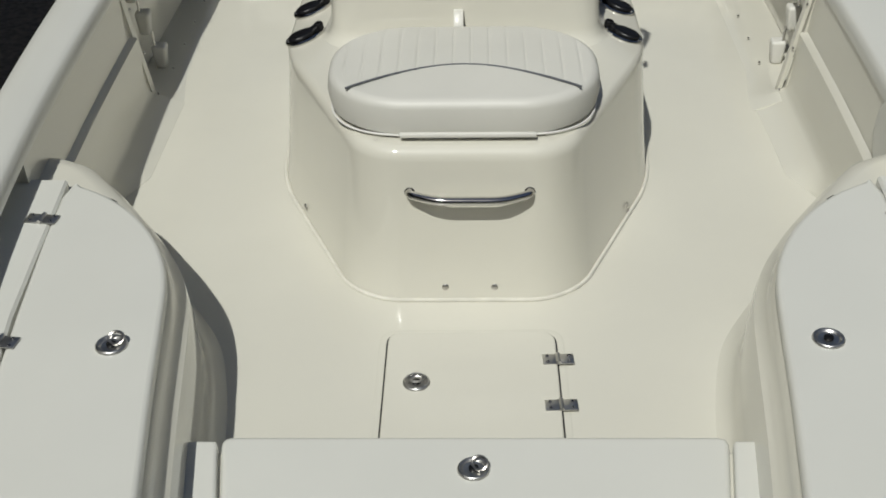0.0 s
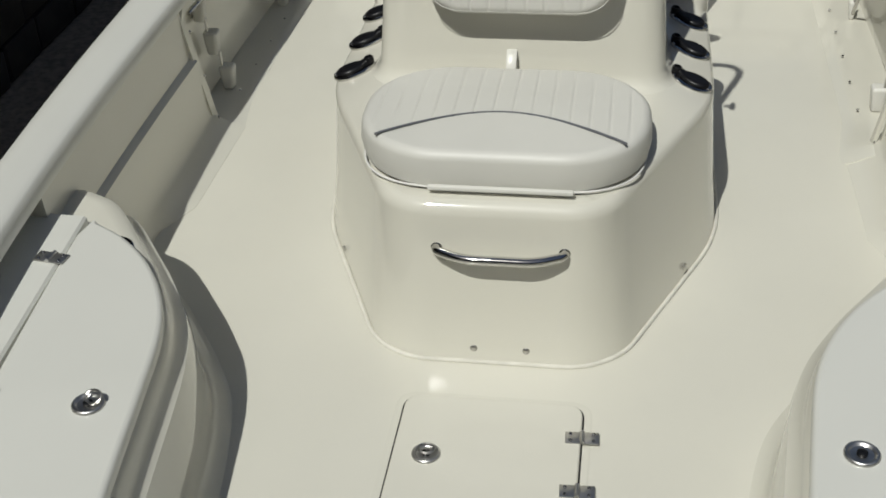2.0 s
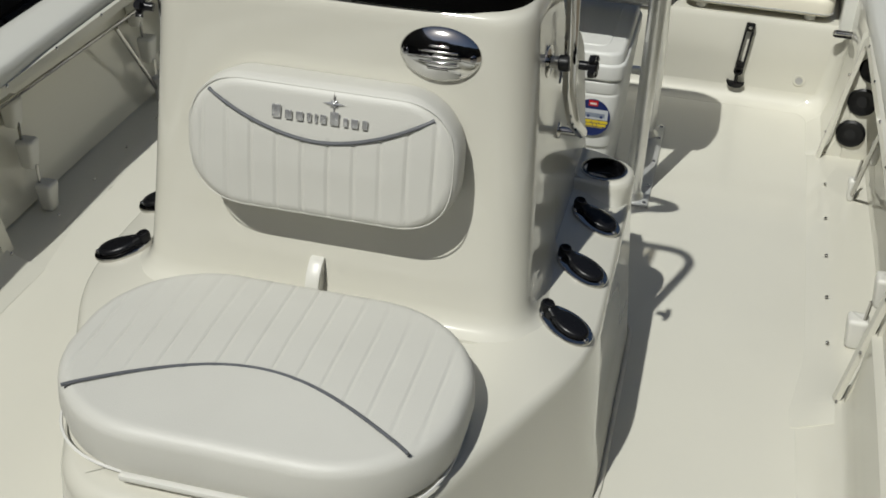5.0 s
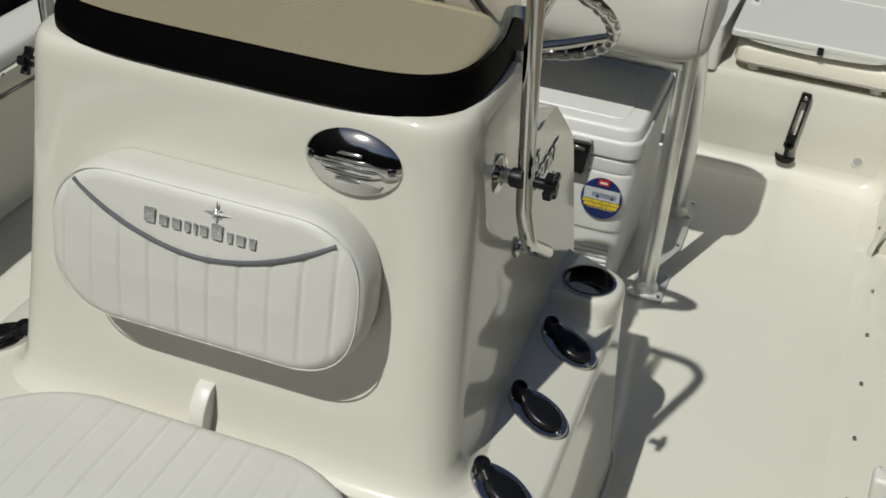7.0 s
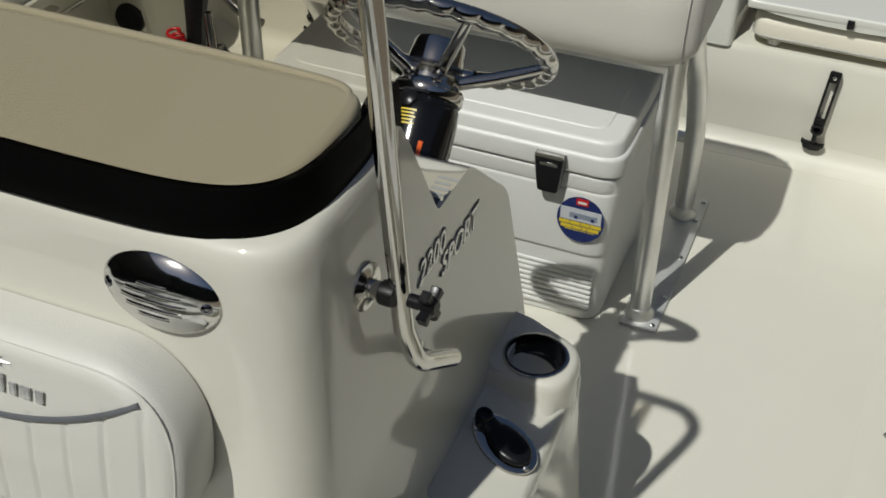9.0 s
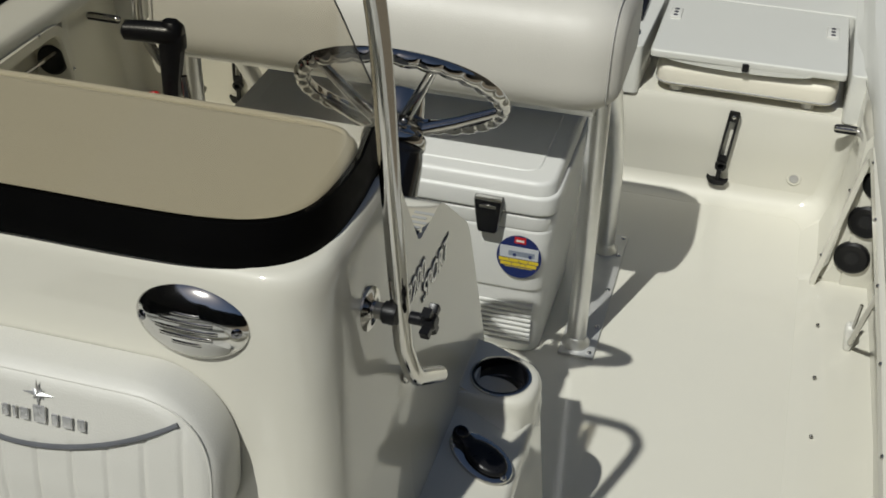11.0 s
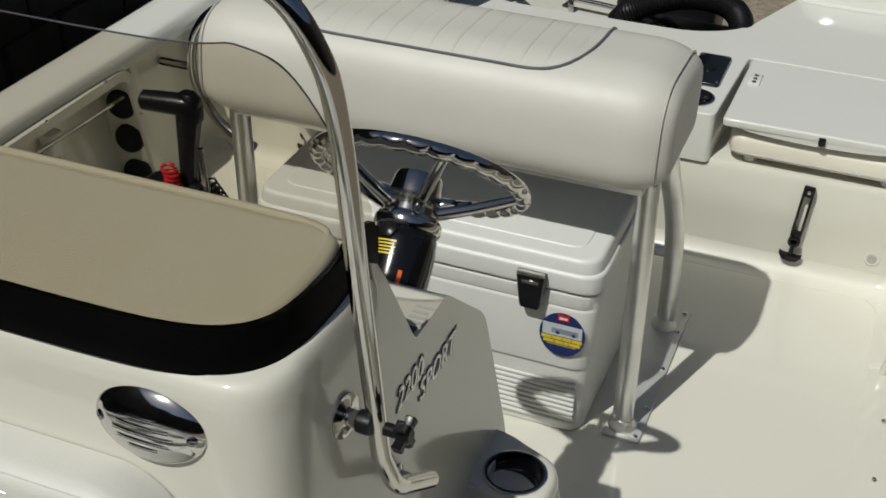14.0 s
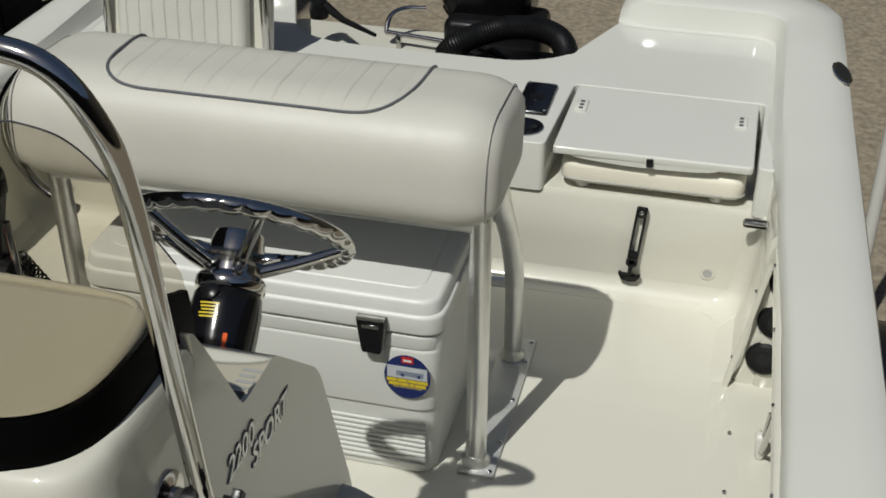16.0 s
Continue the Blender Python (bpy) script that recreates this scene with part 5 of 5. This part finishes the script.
for k, w in enumerate((0.092, 0.084, 0.066)):
    # each line of small print: four bars of uneven length
    cuts = [0.0] + [0.26 + 0.05 * (k % 2), 0.47 + 0.04 * ((k + 1) % 3), 0.74 - 0.05 * (k % 2)] + [1.0]
    for c0, c1 in zip(cuts, cuts[1:]):
        stick("yellow_print", sx - w / 2 + w * c0 + 0.0007, sx - w / 2 + w * c1 - 0.0007, sz - 0.0135 - 0.0094 * k, sz - 0.0060 - 0.0094 * k, YELLOW, 0.0006)


# ---- stern seats, strap, fittings ----
def jump_seat(x0, x1, label):
    """A folded stern seat: lid on top with two strap hinges, the pad below it."""
    s = thing("folding_seat", label, "seat", ((x0 + x1) / 2, 2.95, 0.31), "stern seats")
    m = Matrix.Translation((-(x0 + x1) / 2, -2.95, -0.31))
    part("lid", slab(bmesh.new(), outline([(x0 + 0.018, 2.742), (x1 - 0.012, 2.748), (x1 - 0.012, 3.136), (x0 + 0.024, 3.136)], 0.014), round_levels(0.418, 0.440, 0.006, 0.004), m), LID, s, "cream fibreglass seat lid")
    bm = bmesh.new()
    span = [x0 + 0.06 + (x1 - x0 - 0.16) * i / 16 for i in range(17)]
    loft(bm, [[m @ Vector(p) for p in ((x, 2.746, 0.420), (x, 2.746, 0.4175 - 0.013 * math.sin(math.pi * i / 16) ** 0.6), (x, 2.758, 0.4175 - 0.013 * math.sin(math.pi * i / 16) ** 0.6), (x, 2.758, 0.420))] for i, x in enumerate(span)])
    part("lid_flange", bm, LID, s)
    part("pad", tapered_box(bmesh.new(), x0 + 0.035, x1 - 0.022, 2.758, 3.05, 0.330, 0.399, 0.004, 0.004, 0.045, 0.024, m), CREAM_VINYL, s, "cream vinyl seat pad")
    seam = [m @ Vector((p.x, p.y, 0.341)) for p in outline([(x0 + 0.037, 2.760), (x1 - 0.024, 2.760), (x1 - 0.024, 3.05), (x0 + 0.037, 3.05)], 0.045)]
    part("pad_seam", tube(bmesh.new(), seam, 0.0022, 6, closed=True), SEAM, s)
    for xx in (x0 + 0.055, x1 - 0.055):
        hin = part("hinge", one_box(xx - 0.016, xx + 0.016, 2.965, 3.035, 0.439, 0.445, 0.002, m=m), WHITE_PLASTIC, s, "white plastic hinge")
        for k in range(3):
            part("hinge_screw", lathe(bmesh.new(), [(0.0065, 0), (0.006, 0.0012)], m @ Matrix.Translation((xx, 2.979 + 0.021 * k, 0.445)), 12), DARK_PRINT, hin)
        part("pad_foot", lathe(bmesh.new(), [(0.018, 0), (0.018, 0.022)], m @ Matrix.Translation((xx + (0.04 if xx < (x0 + x1) / 2 else -0.04), 2.80, 0.309)), 20), WHITE_PLASTIC, s)
    part("catch", one_box((x0 + x1) / 2 - 0.009, (x0 + x1) / 2 + 0.009, 2.736, 2.746, 0.412, 0.434, 0.003, m=m), BLACK, s, "small black catch")
    return s


jump_seat(0.470, 1.012, "cream stern seat folded down under its lid")
# the other stern seat stands unfolded, its back upright
up = thing("unfolded_seat", "white vinyl stern seat unfolded with an upright back", "seat", (-0.60, 2.95, 0.31), "stern seats")
um = Matrix.Translation((0.60, -2.95, -0.31))
part("pad", tapered_box(bmesh.new(), -1.0, -0.50, 2.765, 3.05, 0.32, 0.41, 0.004, 0.004, 0.05, 0.03, um), VINYL, up, "white vinyl seat pad")
bk = Matrix.Translation((-0.665, 3.075, 0.63)) @ pose(0, 0, 0, 82, 0, 0)
part("back_board", slab(bmesh.new(), stadium(0, 0, 0.26, 0.19, 0.03), round_levels(-0.03, 0.004, 0.01), um @ bk), GEL, up, "cream fibreglass back board")
b2 = cushion_mesh(0.205, 0.175, 0.04, 0.05, 0.03, lambda x, y: pleat(x, 0.041) if y < 0.10 else 0.0, 0.008, 110, 30)
bmesh.ops.transform(b2, matrix=um @ bk @ Matrix.Translation((0, 0, 0.004)), verts=b2.verts)
part("back_pad", b2, VINYL, up, "white pleated back pad")
part("back_piping", tube(bmesh.new(), [um @ bk @ Vector((x, 0.105 + 0.012 * math.cos(x * 7.5), 0.064)) for x in [-0.2 + 0.4 * i / 20 for i in range(21)]], 0.004, 8), PIPING, up, "dark grey piping")
for s in (-1, 1):
    part("strap_hinge", one_box(-0.665 + s * 0.25 - 0.006, -0.665 + s * 0.25 + 0.012, 3.03, 3.05, 0.42, 0.80, 0.003, m=um), STEEL, up, "steel support strap")

# rubber hold-down straps on the bulkhead
def rubber_strap(at):
    r = thing("rubber_strap", "black rubber hold-down strap with a T end", "strap", at, "bulkhead straps")
    bm = bmesh.new()
    box(bm, -0.015, -0.008, 0, 0.013, -0.145, -0.02, 0.003)
    box(bm, 0.008, 0.015, 0, 0.013, -0.145, -0.02, 0.003)
    box(bm, -0.015, 0.015, -0.002, 0.015, -0.026, 0.004, 0.005)
    box(bm, -0.015, 0.015, 0, 0.013, -0.160, -0.140, 0.004)
    part("loop", bm, RUBBER, r)
    part("neck", lathe(bmesh.new(), [(0.016, -0.006), (0.016, 0.008), (0.009, 0.008), (0.009, -0.006)], facing((0, 0.005, -0.172), (0, -1, 0)), 18), RUBBER, r)
    part("tail", one_box(-0.006, 0.006, 0.001, 0.012, -0.222, -0.180, 0.003), RUBBER, r)
    part("t_end", loft(b := bmesh.new(), [[Vector((x, y * w + 0.006, z * w + zz - 0.228)) for y, z in ((-0.008, -0.008), (0.008, -0.008), (0.008, 0.008), (-0.008, 0.008))] for x, w, zz in ((-0.030, 0.5, 0.012), (-0.02, 0.9, 0.002), (0, 1.1, 0), (0.02, 0.9, 0.002), (0.030, 0.5, 0.012))]) and b, RUBBER, r)
    part("anchor", screw_bm(facing((0, -0.003, -0.008), (0, -1, 0)), 0.006), STEEL, r)
    return r


rubber_strap(Matrix.Translation((0.735, 2.738, 0.285)) @ pose(0, 0, 0, 4, 5, 0))
rubber_strap(Matrix.Translation((-0.725, 2.738, 0.300)) @ pose(0, 0, 0, 4, 3, 0))
dr = thing("drain", "small round drain hole low on the bulkhead", "drain", facing((0.922, 2.770, 0.098), (0, -1, 0.0)))
part("ring", lathe(bmesh.new(), [(0.022, -0.006), (0.0215, -0.002), (0.018, 0.0), (0.013, -0.001)], None, 26), GEL, dr)
# flat disc; the hole's shade is only its grey
part("hole", lathe(bmesh.new(), [(0.0125, -0.0005), (0.0125, 0.0008)], None, 24), SEAM, dr, "grey disc painted for the shade in the hole")

# black fittings on the stern deck
pl = thing("black_plate", "square black plate with a round centre on the stern deck", "plate", (0.397, 3.009, Z_AFT))
part("plate", slab(bmesh.new(), stadium(0, 0, 0.045, 0.098, 0.012, 4), round_levels(0.0, 0.010, 0.004)), GLOSS_BLACK, pl)
part("dial", lathe(bmesh.new(), [(0.021, 0.0095), (0.020, 0.0125), (0.016, 0.0125), (0.014, 0.0110)], None, 24), BLACK, pl)
for sx_ in (-1, 1):
    for sy_ in (-1, 1):
        part("screw", screw_bm(Matrix.Translation((sx_ * 0.035, sy_ * 0.085, 0.010)), 0.005), STEEL, pl)
cup_holder((0.395, 2.83, Z_AFT + 0.001), "stern cup holders", False)

# cup holders on the small shelves behind the bow lids
for s in (-1, 1):
    cup_holder((s * 0.905, -0.092, 0.3365), "bow cup holders", False)

# rod holder set in the gunwale
for s in (-1, 1):
    gh = thing("gunwale_rod_holder", "oval flush rod holder in the gunwale with a black plate painted for the shade in the bore", "rod holder", Matrix.Translation((s * 1.212, 3.255, 0.5065)) @ pose(0, 0, 0, 0, s * 14, 0) @ pose(0, 0, 0, 0, 0, 90 + s * 8), "gunwale rod holders")
    rim = [Vector((0.068 * math.cos(a), 0.028 * math.sin(a))) for a in (2 * math.pi * i / 28 for i in range(28))]
    part("flange", slab(bmesh.new(), rim, [(0, 0), (0.003, 0.0), (0.006, 0.005)]), STEEL, gh)
    # no hole is cut: a flat plate is blackened for its shade
    part("bore", slab(bmesh.new(), [p * 0.7 for p in rim], [(0.005, 0), (0.0072, 0.0)]), DEEP, gh, "black plate painted for the shade in the bore")


def cleat(at):
    c = thing("cleat", "stainless pull-up cleat on the liner", "cleat", at, "cleats")
    part("plate", slab(bmesh.new(), stadium(0, 0, 0.042, 0.012, 0.011, 5), round_levels(0, 0.006, 0.003)), BLACK, c, "dark recess of the cleat")
    part("bar", tube(bmesh.new(), rounded_path([(-0.038, 0, 0.004), (-0.036, 0, 0.010), (0.036, 0, 0.010), (0.038, 0, 0.004)], 0.01), 0.0055, 10), STEEL, c)
    return c


cleat(Matrix.Translation((1.034, 2.712, 0.302)) @ pose(0, 0, 0, 62, 0, 0))
cleat(Matrix.Translation((-1.066, 2.600, 0.368)) @ pose(0, 0, 0, 62, 0, 0) @ Matrix.Diagonal((1.3, 1, 1, 1)))


# ---- rod racks under the gunwales ----
for side, nm in ((-1, "port"), (1, "starboard")):
    rack = thing("rod_rack", "white rod rack recess with screwed lip, brackets and rod tubes", "rod rack", (side * 1.06, 1.75, 0.0), "rod racks")
    m = Matrix.Translation((side * (-1.06 + (0.012 if side > 0 else 0.032)), -1.75, 0))
    lip = rounded_path([(1.028 if side > 0 else 1.050, 1.160, 0.012), (1.082 if side > 0 else 1.098, 1.098, 0.430), (1.080, 1.6, 0.435), (1.066, 2.405, 0.435), (0.998, 2.418, 0.020)], 0.05, 6)
    part("lip", ribbon(bmesh.new(), [m @ Vector((side * (p.x - 0.004), p.y, p.z - 0.012)) for p in lip], (-side, 0, 0.06), 0.034, 0.012), GEL, rack, "cream lip of the opening")
    # web behind the slanting front edge
    bm = bmesh.new()
    loft(bm, [[m @ Vector((side * x, y, z)) for x, y, z in r] for r in ([(1.030, 1.144, 0.0), (1.084, 1.085, 0.43), (1.084, 1.072, 0.43), (1.030, 1.126, 0.0)], [(1.17, 1.141, 0.0), (1.18, 1.078, 0.43), (1.18, 1.065, 0.43), (1.17, 1.123, 0.0)])])
    part("front_web", bm, GEL, rack)
    for k, (yy, zz, xx) in enumerate(((1.133, 0.04, 1.022), (1.111, 0.2, 1.041), (1.091, 0.36, 1.060), (1.3, 0.437, 1.065), (1.55, 0.437, 1.064), (1.8, 0.437, 1.060), (2.05, 0.437, 1.056), (2.3, 0.437, 1.052), (2.40, 0.30, 1.026), (2.405, 0.10, 0.995))):
        part("screw", screw_bm(m @ facing((side * xx, yy, zz), (-side, -0.2, 0.2)), 0.005), STEEL, rack)
    # brackets: a pair of moulded blocks joined by a steel pin
    for yy, slim in ((1.41, 0.0), (2.15, 0.010 if side > 0 else 0.0)):
        for zz, xo in ((0.345, 1.140), (0.225, 1.108), (0.098, 1.068)):
            part("bracket", tapered_box(bmesh.new(), side * (xo + slim) - 0.027 + slim, side * (xo + slim) + 0.027 - slim, yy - 0.028 + slim, yy + 0.028 - slim, zz - 0.088, zz - slim, 0.008, 0.008, 0.014, 0.012, m), WHITE_PLASTIC, rack, "white moulded rod bracket")
        for z0, z1, xo in ((0.21, 0.275, 1.116), (0.085, 0.15, 1.080)):
            part("pin", tube(bmesh.new(), [m @ Vector(p) for p in ((side * xo, yy - 0.012, z0), (side * (xo + 0.006), yy - 0.006, z1))], 0.0045, 8), STEEL, rack, "thin steel pin")
    part("pin", tube(bmesh.new(), [m @ Vector(p) for p in ((side * 1.085, 1.92, 0.345), (side * 1.080, 2.148, 0.03))], 0.007, 10), STEEL, rack, "long steel pin")
    part("rod_bar", tube(bmesh.new(), [m @ Vector(p) for p in ((side * 1.075, 1.15, 0.395), (side * 1.085, 2.42, 0.335))], 0.006, 8), STEEL, rack, "thin steel bar")
    # end wall with round tube mouths
    part("end_wall", one_box(*sorted((side * 1.055, side * 1.16)), 2.418, 2.45, 0.0, 0.45, 0.006, m=m), GEL, rack, "cream end wall")
    for zz in ((0.100, 0.210, 0.320) if side > 0 else (0.092, 0.202, 0.308)):
        mm = m @ facing((side * ((1.070 if side > 0 else 1.077) + 0.12 * (zz - 0.1)), 2.42, zz), (-0.15 * side, -1, 0.05))
        cap = part("tube_mouth", lathe(bmesh.new(), [(0.045, 0), (0.044, 0.008), (0.038, 0.012), (0.025, 0.009)], mm, 26), RUBBER, rack, "black round rod tube mouth")
        # raised disc, blackened like the shade inside a tube
        part("tube_bore", lathe(bmesh.new(), [(0.018, 0.0095), (0.017, 0.0105)], mm, 16), DEEP, cap)
    for k in range(7 if side > 0 else 6):
        part("floor_screw", screw_bm(m @ facing((side * (1.008 if side > 0 else 1.022), (1.186 if side > 0 else 1.170) + 0.2065 * k, 0.014 + (0.004 if k else 0.0)), (-0.2 * side, 0, 1)), 0.0048), STEEL, rack)

ov = thing("oval_cover", "white oval cover plate on the cockpit side", "cover", facing((1.076, 0.215, 0.352), (-1, 0, 0.02), 0))
part("plate", slab(bmesh.new(), [Vector((0.085 * math.cos(a), 0.100 * math.sin(a))) for a in (2 * math.pi * i / 40 for i in range(40))], [(-0.02, 0), (0.003, 0), (0.006, 0.003), (0.008, 0.012)]), LID, ov)

# ---- outboard engine and rigging ----
eng = thing("outboard_engine", "black outboard engine with a numbered cowling", "engine", (0.05, 4.0, 0.0))
em = Matrix.Translation((-0.05, -4.0, 0))
rings = []
for z, cx, hx, y0, y1 in ((0.26, 0.10, 0.10, 3.72, 4.20), (0.36, 0.095, 0.13, 3.70, 4.24), (0.46, 0.085, 0.165, 3.69, 4.30), (0.56, 0.075, 0.20, 3.685, 4.36), (0.75, 0.06, 0.225, 3.70, 4.40), (0.90, 0.04, 0.20, 3.72, 4.40), (1.0, 0.04, 0.165, 3.77, 4.36), (1.05, 0.04, 0.10, 3.88, 4.25)):
    rings.append([em @ Vector((p.x + cx, p.y, z)) for p in outline([(-hx, y0), (hx, y0), (hx * 0.9, y1), (-hx * 0.9, y1)], 0.07, 6)])
bm = bmesh.new()
loft(bm, rings)
part("cowling", bm, ENGINE_BLACK, eng, "glossy black cowling")
num = lettering("cowling_number", "150", 0.070, Matrix.Translation((-0.035, 3.698, 0.515)) @ pose(0, 0, 0, 90, 0, 0), GREY_LETTER, "silver number on the cowling", 0.002, 0.2)
num.matrix_basis = em @ Matrix.Translation((0.05, 4.0, 0.0)) @ Matrix.Translation((0.015 - 0.05, 3.683 - 4.0, 0.530)) @ pose(0, 0, 0, 92, 0, 0) @ pose(0, 0, 0, 0, 0, 8)
num.parent = eng
del num["category"]
part("midsection", tapered_box(bmesh.new(), -0.05, 0.19, 3.80, 4.25, -0.75, 0.42, 0.05, 0.05, 0.06, 0.02, em), BLACK, eng)
part("clamp", one_box(-0.03, 0.30, 3.62, 3.84, 0.0, 0.40, 0.03, 3, m=em), BLACK, eng)
part("clamp_arm", one_box(0.10, 0.42, 3.44, 3.64, 0.10, 0.33, 0.04, 3, m=em), RUBBER, eng)
hose = smooth_path([(0.03, 3.44, 0.36), (0.07, 3.40, 0.41), (0.14, 3.42, 0.445), (0.22, 3.46, 0.46), (0.31, 3.47, 0.462), (0.385, 3.44, 0.45), (0.420, 3.38, 0.42), (0.405, 3.33, 0.37), (0.32, 3.32, 0.32), (0.2, 3.33, 0.29), (0.08, 3.38, 0.27)], 22)
hs = thing("rigging_hose", "thick black rigging hose looping to the engine", "hose", (0.2, 3.5, 0.22))
bm = bmesh.new()
pp = [p - Vector((0.2, 3.5, 0.22)) for p in hose]
tube(bm, pp, [0.0365 + 0.0022 * (i % 2) for i in range(len(pp))], 16)
part("hose", bm, RUBBER, hs)
for k, off in enumerate(((-0.02, 0.0, -0.06), (0.03, -0.02, -0.08), (-0.05, 0.03, -0.10))):
    cb = smooth_path([(0.0 + off[0], 3.75, 0.40), (0.08, 3.58 + off[1], 0.42 + off[2]), (0.2, 3.5 + off[1], 0.40 + off[2]), (0.3, 3.46, 0.24)], 6)
    part("cable", tube(bmesh.new(), [p - Vector((0.2, 3.5, 0.22)) for p in cb], 0.012, 8), RUBBER, hs)
tr_ = thing("steering_ram", "polished steel steering ram before the engine", "steering ram", (-0.085, 3.62, 0.345))
part("rod", tube(bmesh.new(), [(-0.11, -0.09, 0.03), (0.10, -0.11, 0.025)], 0.009, 10), STEEL, tr_)
part("bow", tube(bmesh.new(), rounded_path([(-0.11, -0.09, 0.03), (-0.11, -0.05, 0.075), (-0.07, 0.0, 0.085), (0.0, 0.01, 0.085)], 0.03), 0.008, 10), STEEL, tr_)
part("bracket", one_box(-0.072, -0.055, -0.11, -0.095, -0.05, 0.03, 0.003), STEEL, tr_)
part("clip", tube(bmesh.new(), [(-0.02, -0.13, -0.03), (0.0, -0.16, -0.02), (0.03, -0.15, -0.02), (0.10, -0.13, -0.02)], 0.009, 8), STEEL, tr_)
sp = thing("black_hook", "black rubber cable hook on the splash well", "hook", (-0.40, 3.47, 0.44))
part("base", lathe(bmesh.new(), [(0.030, -0.01), (0.032, 0.02), (0.026, 0.045), (0.014, 0.05)], None, 20), RUBBER, sp)
part("tail", tube(bmesh.new(), [(0.02, 0, 0.03), (0.10, -0.06, 0.012), (0.235, -0.155, 0.012)], [0.016, 0.011, 0.006], 10), RUBBER, sp)

# ---- outside: ground, stone wall, post ----
bm = bmesh.new()
n = 60
ext = 60.0
g = [[None] * (n + 1) for _ in range(n + 1)]
for i in range(n + 1):
    for j in range(n + 1):
        u, v = (2 * i / n - 1), (2 * j / n - 1)
        x, y = ext * u ** 3, 3 + ext * v ** 3
        g[i][j] = bm.verts.new((x, y, -0.92 + 0.012 * noise.noise((x * 1.3, y * 1.3, 0))))
for i in range(n):
    for j in range(n):
        bm.faces.new((g[i][j], g[i + 1][j], g[i + 1][j + 1], g[i][j + 1]))
structure("ground", bm, GROUND, "sandy gravel ground round the boat", "ground")

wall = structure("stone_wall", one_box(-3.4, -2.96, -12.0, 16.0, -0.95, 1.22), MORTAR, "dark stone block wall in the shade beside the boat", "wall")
# added out of view above the blocks, to hold back sky light
structure("added_upper_wall", one_box(-3.4, -2.95, -12.0, 16.0, 1.22, 4.9, 0.01), STONE, "added dark wall above the stone blocks, out of view, blocking sky light", "wall")
rnd = random.Random(5)
shapes = []
for k in range(6):
    L, H = 0.40 + 0.035 * k, 0.205
    b = bmesh.new()
    box(b, -0.03, 0.03, -L / 2, L / 2, -H / 2, H / 2, 0.018, 2)
    for v in b.verts:
        v.co += Vector((rnd.uniform(-0.006, 0.006), rnd.uniform(-0.006, 0.006), rnd.uniform(-0.005, 0.005)))
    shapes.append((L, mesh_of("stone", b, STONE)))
count = 0
for row in range(9):
    y = -1.0 + rnd.uniform(-0.3, 0)
    z = -0.81 + 0.225 * row
    while y < 8.6 and count < 300:
        L, me = rnd.choice(shapes)
        ob = new("stone", me)
        ob.parent = wall
        ob.location = (-2.965 + rnd.uniform(-0.012, 0.012), y + L / 2, z)
        y += L + 0.02
        count += 1
pst = thing("post", "pale painted post beside the stone wall", "post", (-2.55, 5.6, -0.92))
part("shaft", lathe(bmesh.new(), [(0.10, 0), (0.095, 0.03), (0.075, 0.05), (0.07, 2.6), (0.07, 2.62)], None, 20), POST, pst)

gp = thing("guide_pole", "white plastic trailer guide pole beside the hull", "pole", (1.47, 3.95, -0.92))
part("pole", tube(bmesh.new(), [(0, 0, 0), (0.0, 0.0, 0.15), (0.0, 0.0, 1.25)], 0.024, 16), WHITE_PLASTIC, gp)
part("bracket", one_box(-0.30, 0.03, -0.03, 0.03, 0.10, 0.17, 0.006), BLACK, gp, "black steel bracket")
fd = thing("trailer_fender", "black trailer fender over the wheel", "fender", (1.53, 2.95, -0.92))
bm = bmesh.new()
loft(bm, [[Vector((x, 0.52 * math.cos(a) * k, 0.35 + 0.34 * math.sin(a) * k)) for a, k in [(math.pi * i / 12, 1.0) for i in range(13)] + [(math.pi * i / 12, 0.96) for i in range(12, -1, -1)]] for x in (-0.12, -0.10, 0.12, 0.14)])
part("arch", bm, BLACK, fd)
part("tyre", lathe(bmesh.new(), [(0.16, -0.09), (0.30, -0.10), (0.33, -0.06), (0.33, 0.06), (0.30, 0.10), (0.16, 0.09)], Matrix.Translation((0, 0, 0.33)) @ facing((0, 0, 0), (1, 0, 0)), 32), RUBBER, fd, "black rubber tyre")

# unseen dark ring, added to cut low sky light and darken steel reflections
bm = bmesh.new()
N = 72
inner = [[bm.verts.new((22 * math.cos(2 * math.pi * i / N), 3 + 22 * math.sin(2 * math.pi * i / N), z + (1.2 * noise.noise((i * 0.7, 1.5, 0)) if z > 0 else 0))) for i in range(N)] for z in (-1.2, 10.5)]
for i in range(N):
    bm.faces.new((inner[0][i], inner[0][(i + 1) % N], inner[1][(i + 1) % N], inner[1][i]))
structure("backdrop", bm, FAR, "unseen dark ring round the yard that cuts low sky and darkens reflections", "backdrop")
